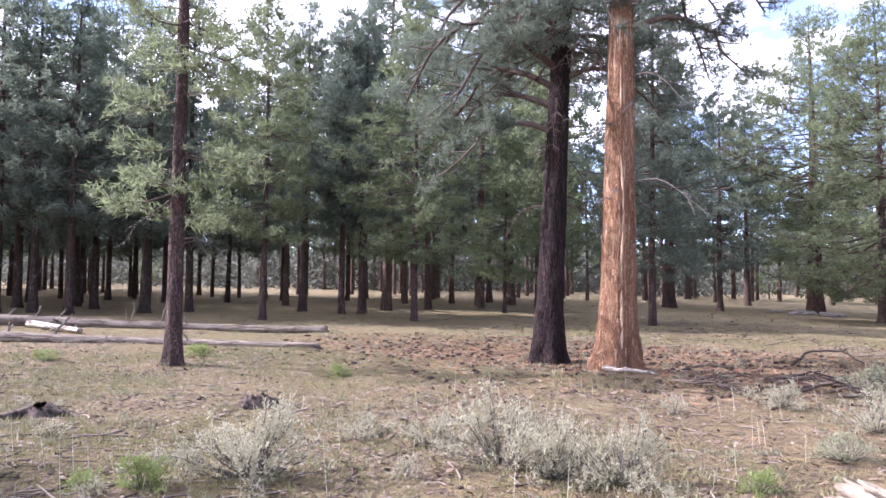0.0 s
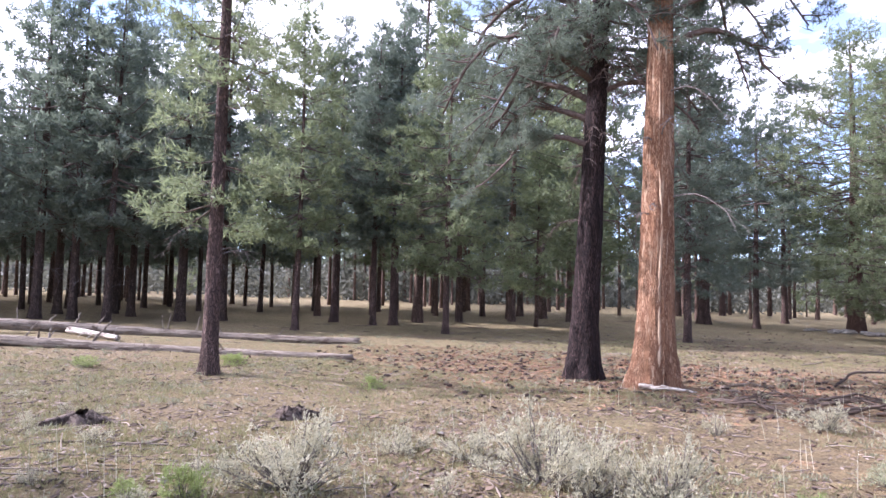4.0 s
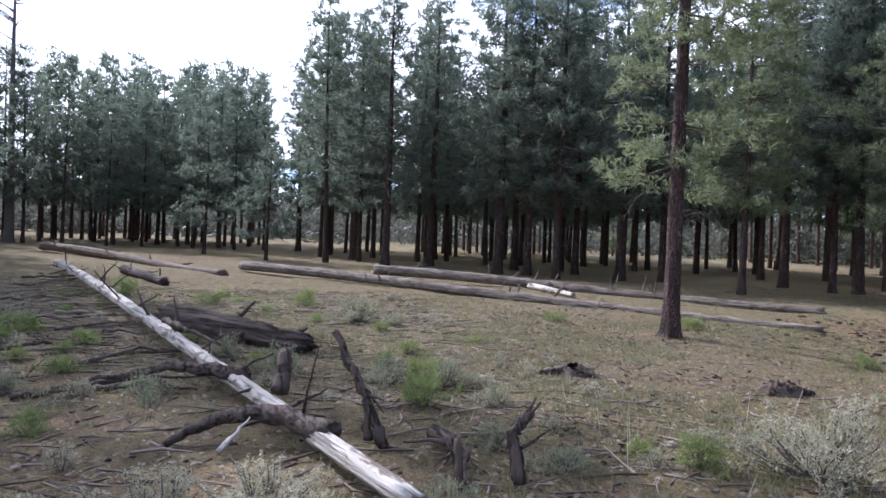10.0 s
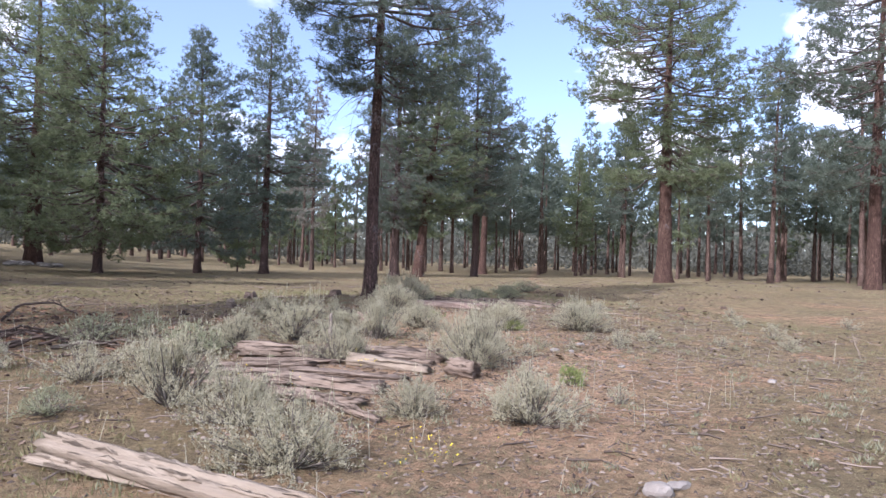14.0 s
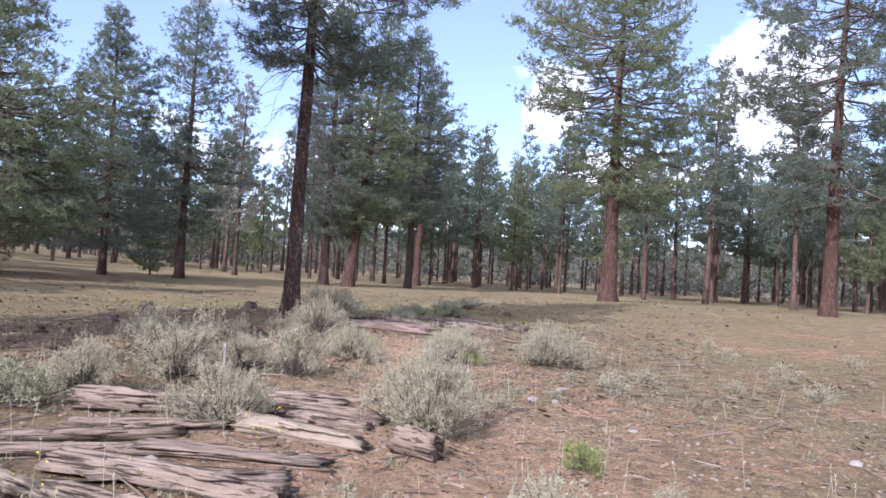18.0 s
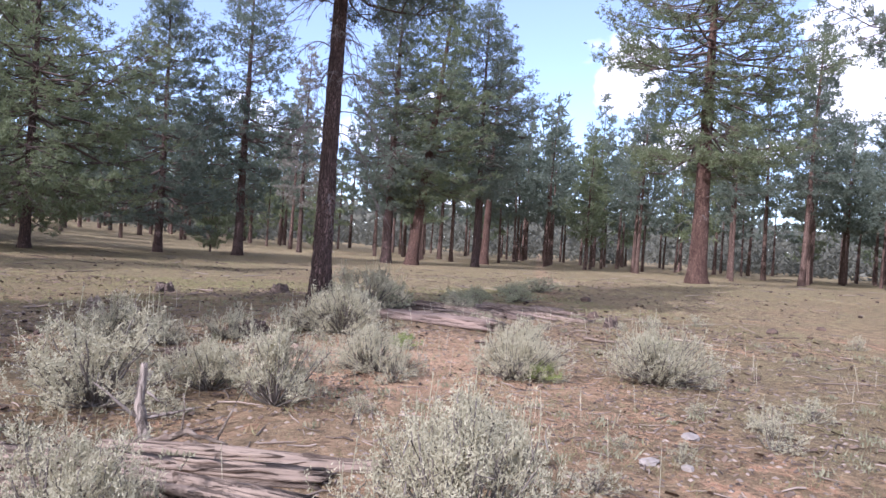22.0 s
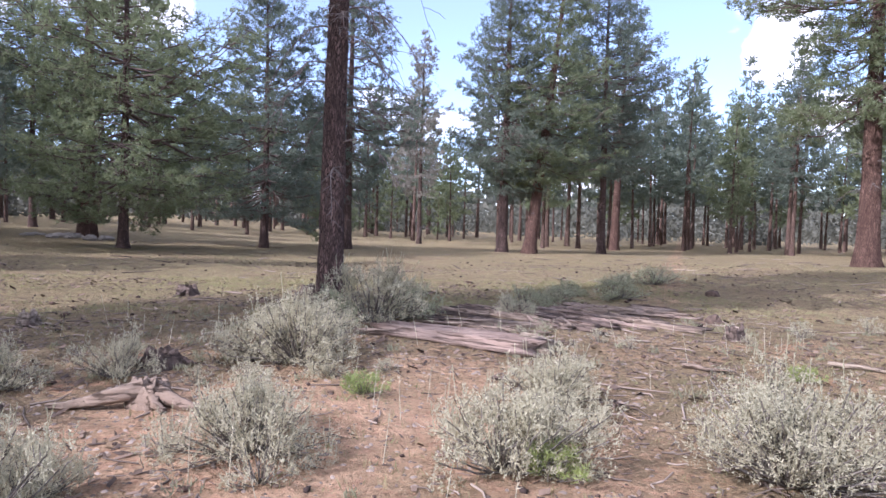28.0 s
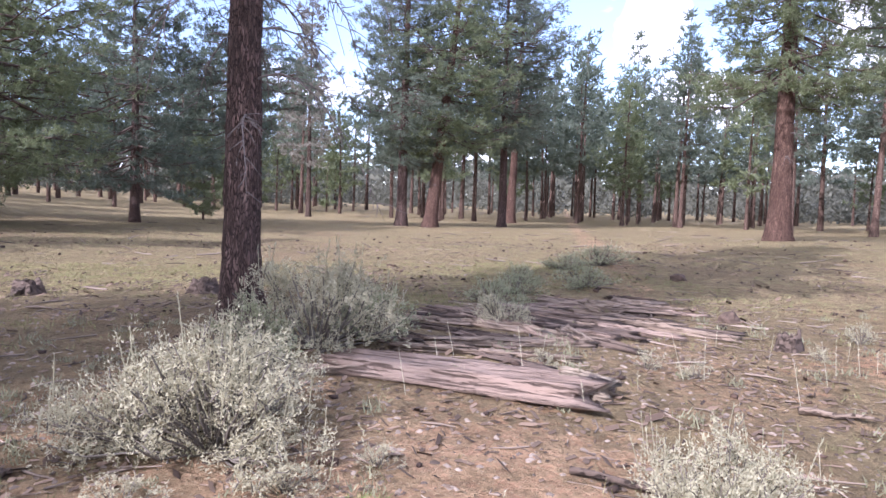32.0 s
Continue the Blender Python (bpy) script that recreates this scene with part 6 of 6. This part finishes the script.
def make_twigs():
    sh = Shape()
    for n, seed, box, long in ((5200, 41, (-13, 13, -4, 21), 0.22), (1400, 42, (-24, 24, -9, 34), 0.5), (2600, 43, (-20, -3.5, -6, 4.0), 0.45), (420, 44, (-25, 36, 17, 56), 0.8)):
        g, x, y = scatter(n, seed, box)
        for a, b in zip(x, y):
            ang, ln = g.uniform(0, 6.28), long * g.uniform(0.3, 1.3)
            d = np.array([math.cos(ang), math.sin(ang), g.normal(0, 0.06)])
            p = np.array([a, b, float(gz(a, b)) + 0.008])
            r = g.uniform(0.003, 0.008) * (1 + long) * (1.6 if seed == 44 else 1)
            sh.tube(np.stack([p, p + d * ln * 0.5 + g.normal(0, 0.02, 3) * [1, 1, 0.4], p + d * ln]), np.array([r, r * 0.9, r * 0.5]), 4, 0, False)
    tagged(new("twigs", sh.mesh("twigs", M_LITTER)), "fallen twigs and sticks strewn over the ground", "twigs", kind="stuff")


def make_cones():
    bm = bmesh.new()
    bmesh.ops.create_icosphere(bm, subdivisions=1, radius=1)
    v0 = np.array([v.co[:] for v in bm.verts])
    t0 = np.array([[v.index for v in f.verts] for f in bm.faces])
    bm.free()
    sh = Shape()
    for n, seed, box, keep, size in ((1500, 51, (-16, 1, 8.5, 20), lambda x, y, g: ((x + 6.5) / 8) ** 2 + ((y - 14) / 5.2) ** 2 < g.uniform(0.2, 1.1, len(x)), 0.045),
                                     (900, 52, (-14, 16, -4, 24), None, 0.022), (230, 53, (-14, 30, 14, 44), None, 0.045)):
        g, x, y = scatter(n, seed, box, keep)
        for a, b in zip(x, y):
            s = size * g.uniform(0.5, 1.3)
            k = v0 * (1 + 0.22 * g.standard_normal((len(v0), 1))) * np.array([1.3, 0.9, 0.65]) * s
            c, n_ = math.cos(a * 91), math.sin(a * 91)
            k = k @ np.array([[c, n_, 0], [-n_, c, 0], [0, 0, 1]])
            sh.add(k + [a, b, float(gz(a, b)) + s * 0.35], t0)
    tagged(new("pine_cones", sh.mesh("pine_cones", M_CONE)), "dark pine cones and clods scattered on the ground", "pine cones", kind="stuff")


def make_needle_litter():
    g, x, y = scatter(16000, 61, (-15, 2, 8.5, 20), lambda x, y, g: ((x + 6.5) / 8) ** 2 + ((y - 14) / 5.2) ** 2 < g.uniform(0.1, 1.1, len(x)))
    sh = Shape()
    w = unit(np.stack([g.standard_normal(len(x)), g.standard_normal(len(x)), np.abs(g.normal(0, 0.12, len(x)))], -1))
    sh.blades(np.stack([x, y, gz(x, y) + 0.006], -1), w, g.uniform(0.1, 0.22, len(x)), 0.02)
    tagged(new("needle_litter", sh.mesh("needle_litter", M_NEEDLE_DEAD)), "reddish carpet of fallen needles under the large pines", "needles", kind="stuff")


def make_chips():
    """Flakes of bark and small pale stones."""
    sh = Shape()
    for n, seed, box in ((15000, 71, (-12, 12, -4, 20)), (9000, 72, (0, 9, 2, 18)), (14000, 73, (-17, -3, -5, 8))):
        g, x, y = scatter(n, seed, box)
        s = g.uniform(0.006, 0.03, len(x)) ** 1.0
        a = g.uniform(0, 6.28, len(x))
        z = gz(x, y)
        c, n_ = np.cos(a), np.sin(a)
        corners = []
        for u, v, up in ((-1, -0.5, 0), (1, -0.6, 0), (0.9, 0.6, 0), (-0.8, 0.5, 0), (0.05, 0.0, 0.55)):
            corners.append(np.stack([x + s * (u * c - v * n_), y + s * (u * n_ + v * c), z - 0.002 + s * up], -1))
        v = np.stack(corners, 1).reshape(-1, 3)
        k = np.arange(len(x))[:, None] * 5
        sh.add(v, np.concatenate([k + np.array([[0, 1, 4]]), k + np.array([[1, 2, 4]]), k + np.array([[2, 3, 4]]), k + np.array([[3, 0, 4]])]))
    tagged(new("chips", sh.mesh("chips", M_LITTER)), "bark flakes and grit on the ground", "litter", kind="stuff")


def make_bark_litter():
    """Loose flakes of bark, needles and rotten wood that lie in drifts on the soil."""
    sh = Shape()
    for n, seed, box, size in ((42000, 81, (-12, 12, 1, 18), 0.017), (30000, 82, (-18, -3, -5, 9), 0.022), (26000, 83, (-14, 14, 9, 27), 0.028), (14000, 84, (-4, 3, 4, 14), 0.014), (24000, 85, (-10, 20, 19, 37), 0.026)):
        def drift(x, y, g):
            a = soft_noise(x / 1.3, y / 1.3, 31) + 0.7 * soft_noise(x / 0.45, y / 0.45, 32) + 0.5 * soft_noise(x / 4.0, y / 4.0, 33)
            return a > g.uniform(-0.25, 0.55, len(x))
        g, x, y = scatter(n, seed, box, drift)
        k = len(x)
        a, tilt = g.uniform(0, 6.28, k), g.normal(0, 0.35, k)
        ln, wd = size * g.uniform(0.5, 2.4, k), size * g.uniform(0.25, 0.8, k)
        u = np.stack([np.cos(a), np.sin(a), 0.5 * tilt], -1) * ln[:, None]
        v = np.stack([-np.sin(a), np.cos(a), tilt], -1) * wd[:, None]
        o = np.stack([x, y, gz(x, y) + 0.004 + 0.6 * wd * np.abs(tilt) + 0.3 * ln * np.abs(tilt)], -1)
        top = o + [0, 0, 1] * (0.35 * wd)[:, None]
        verts = np.stack([o - u - v * 0.6, o + u * 0.8 - v, o + u + v * 0.7, o - u * 0.7 + v, top], 1).reshape(-1, 3)
        j = np.arange(k)[:, None] * 5
        sh.add(verts, np.concatenate([j + np.array([[0, 1, 4]]), j + np.array([[1, 2, 4]]), j + np.array([[2, 3, 4]]), j + np.array([[3, 0, 4]])]))
    tagged(new("bark_litter", sh.mesh("bark_litter", M_BARK_LITTER)), "dark drifts of bark flakes and rotten wood on the soil", "litter", kind="stuff")


make_grass()
make_bark_litter()
make_herbs()
make_stalks()
make_twigs()
make_cones()
make_needle_litter()
make_chips()
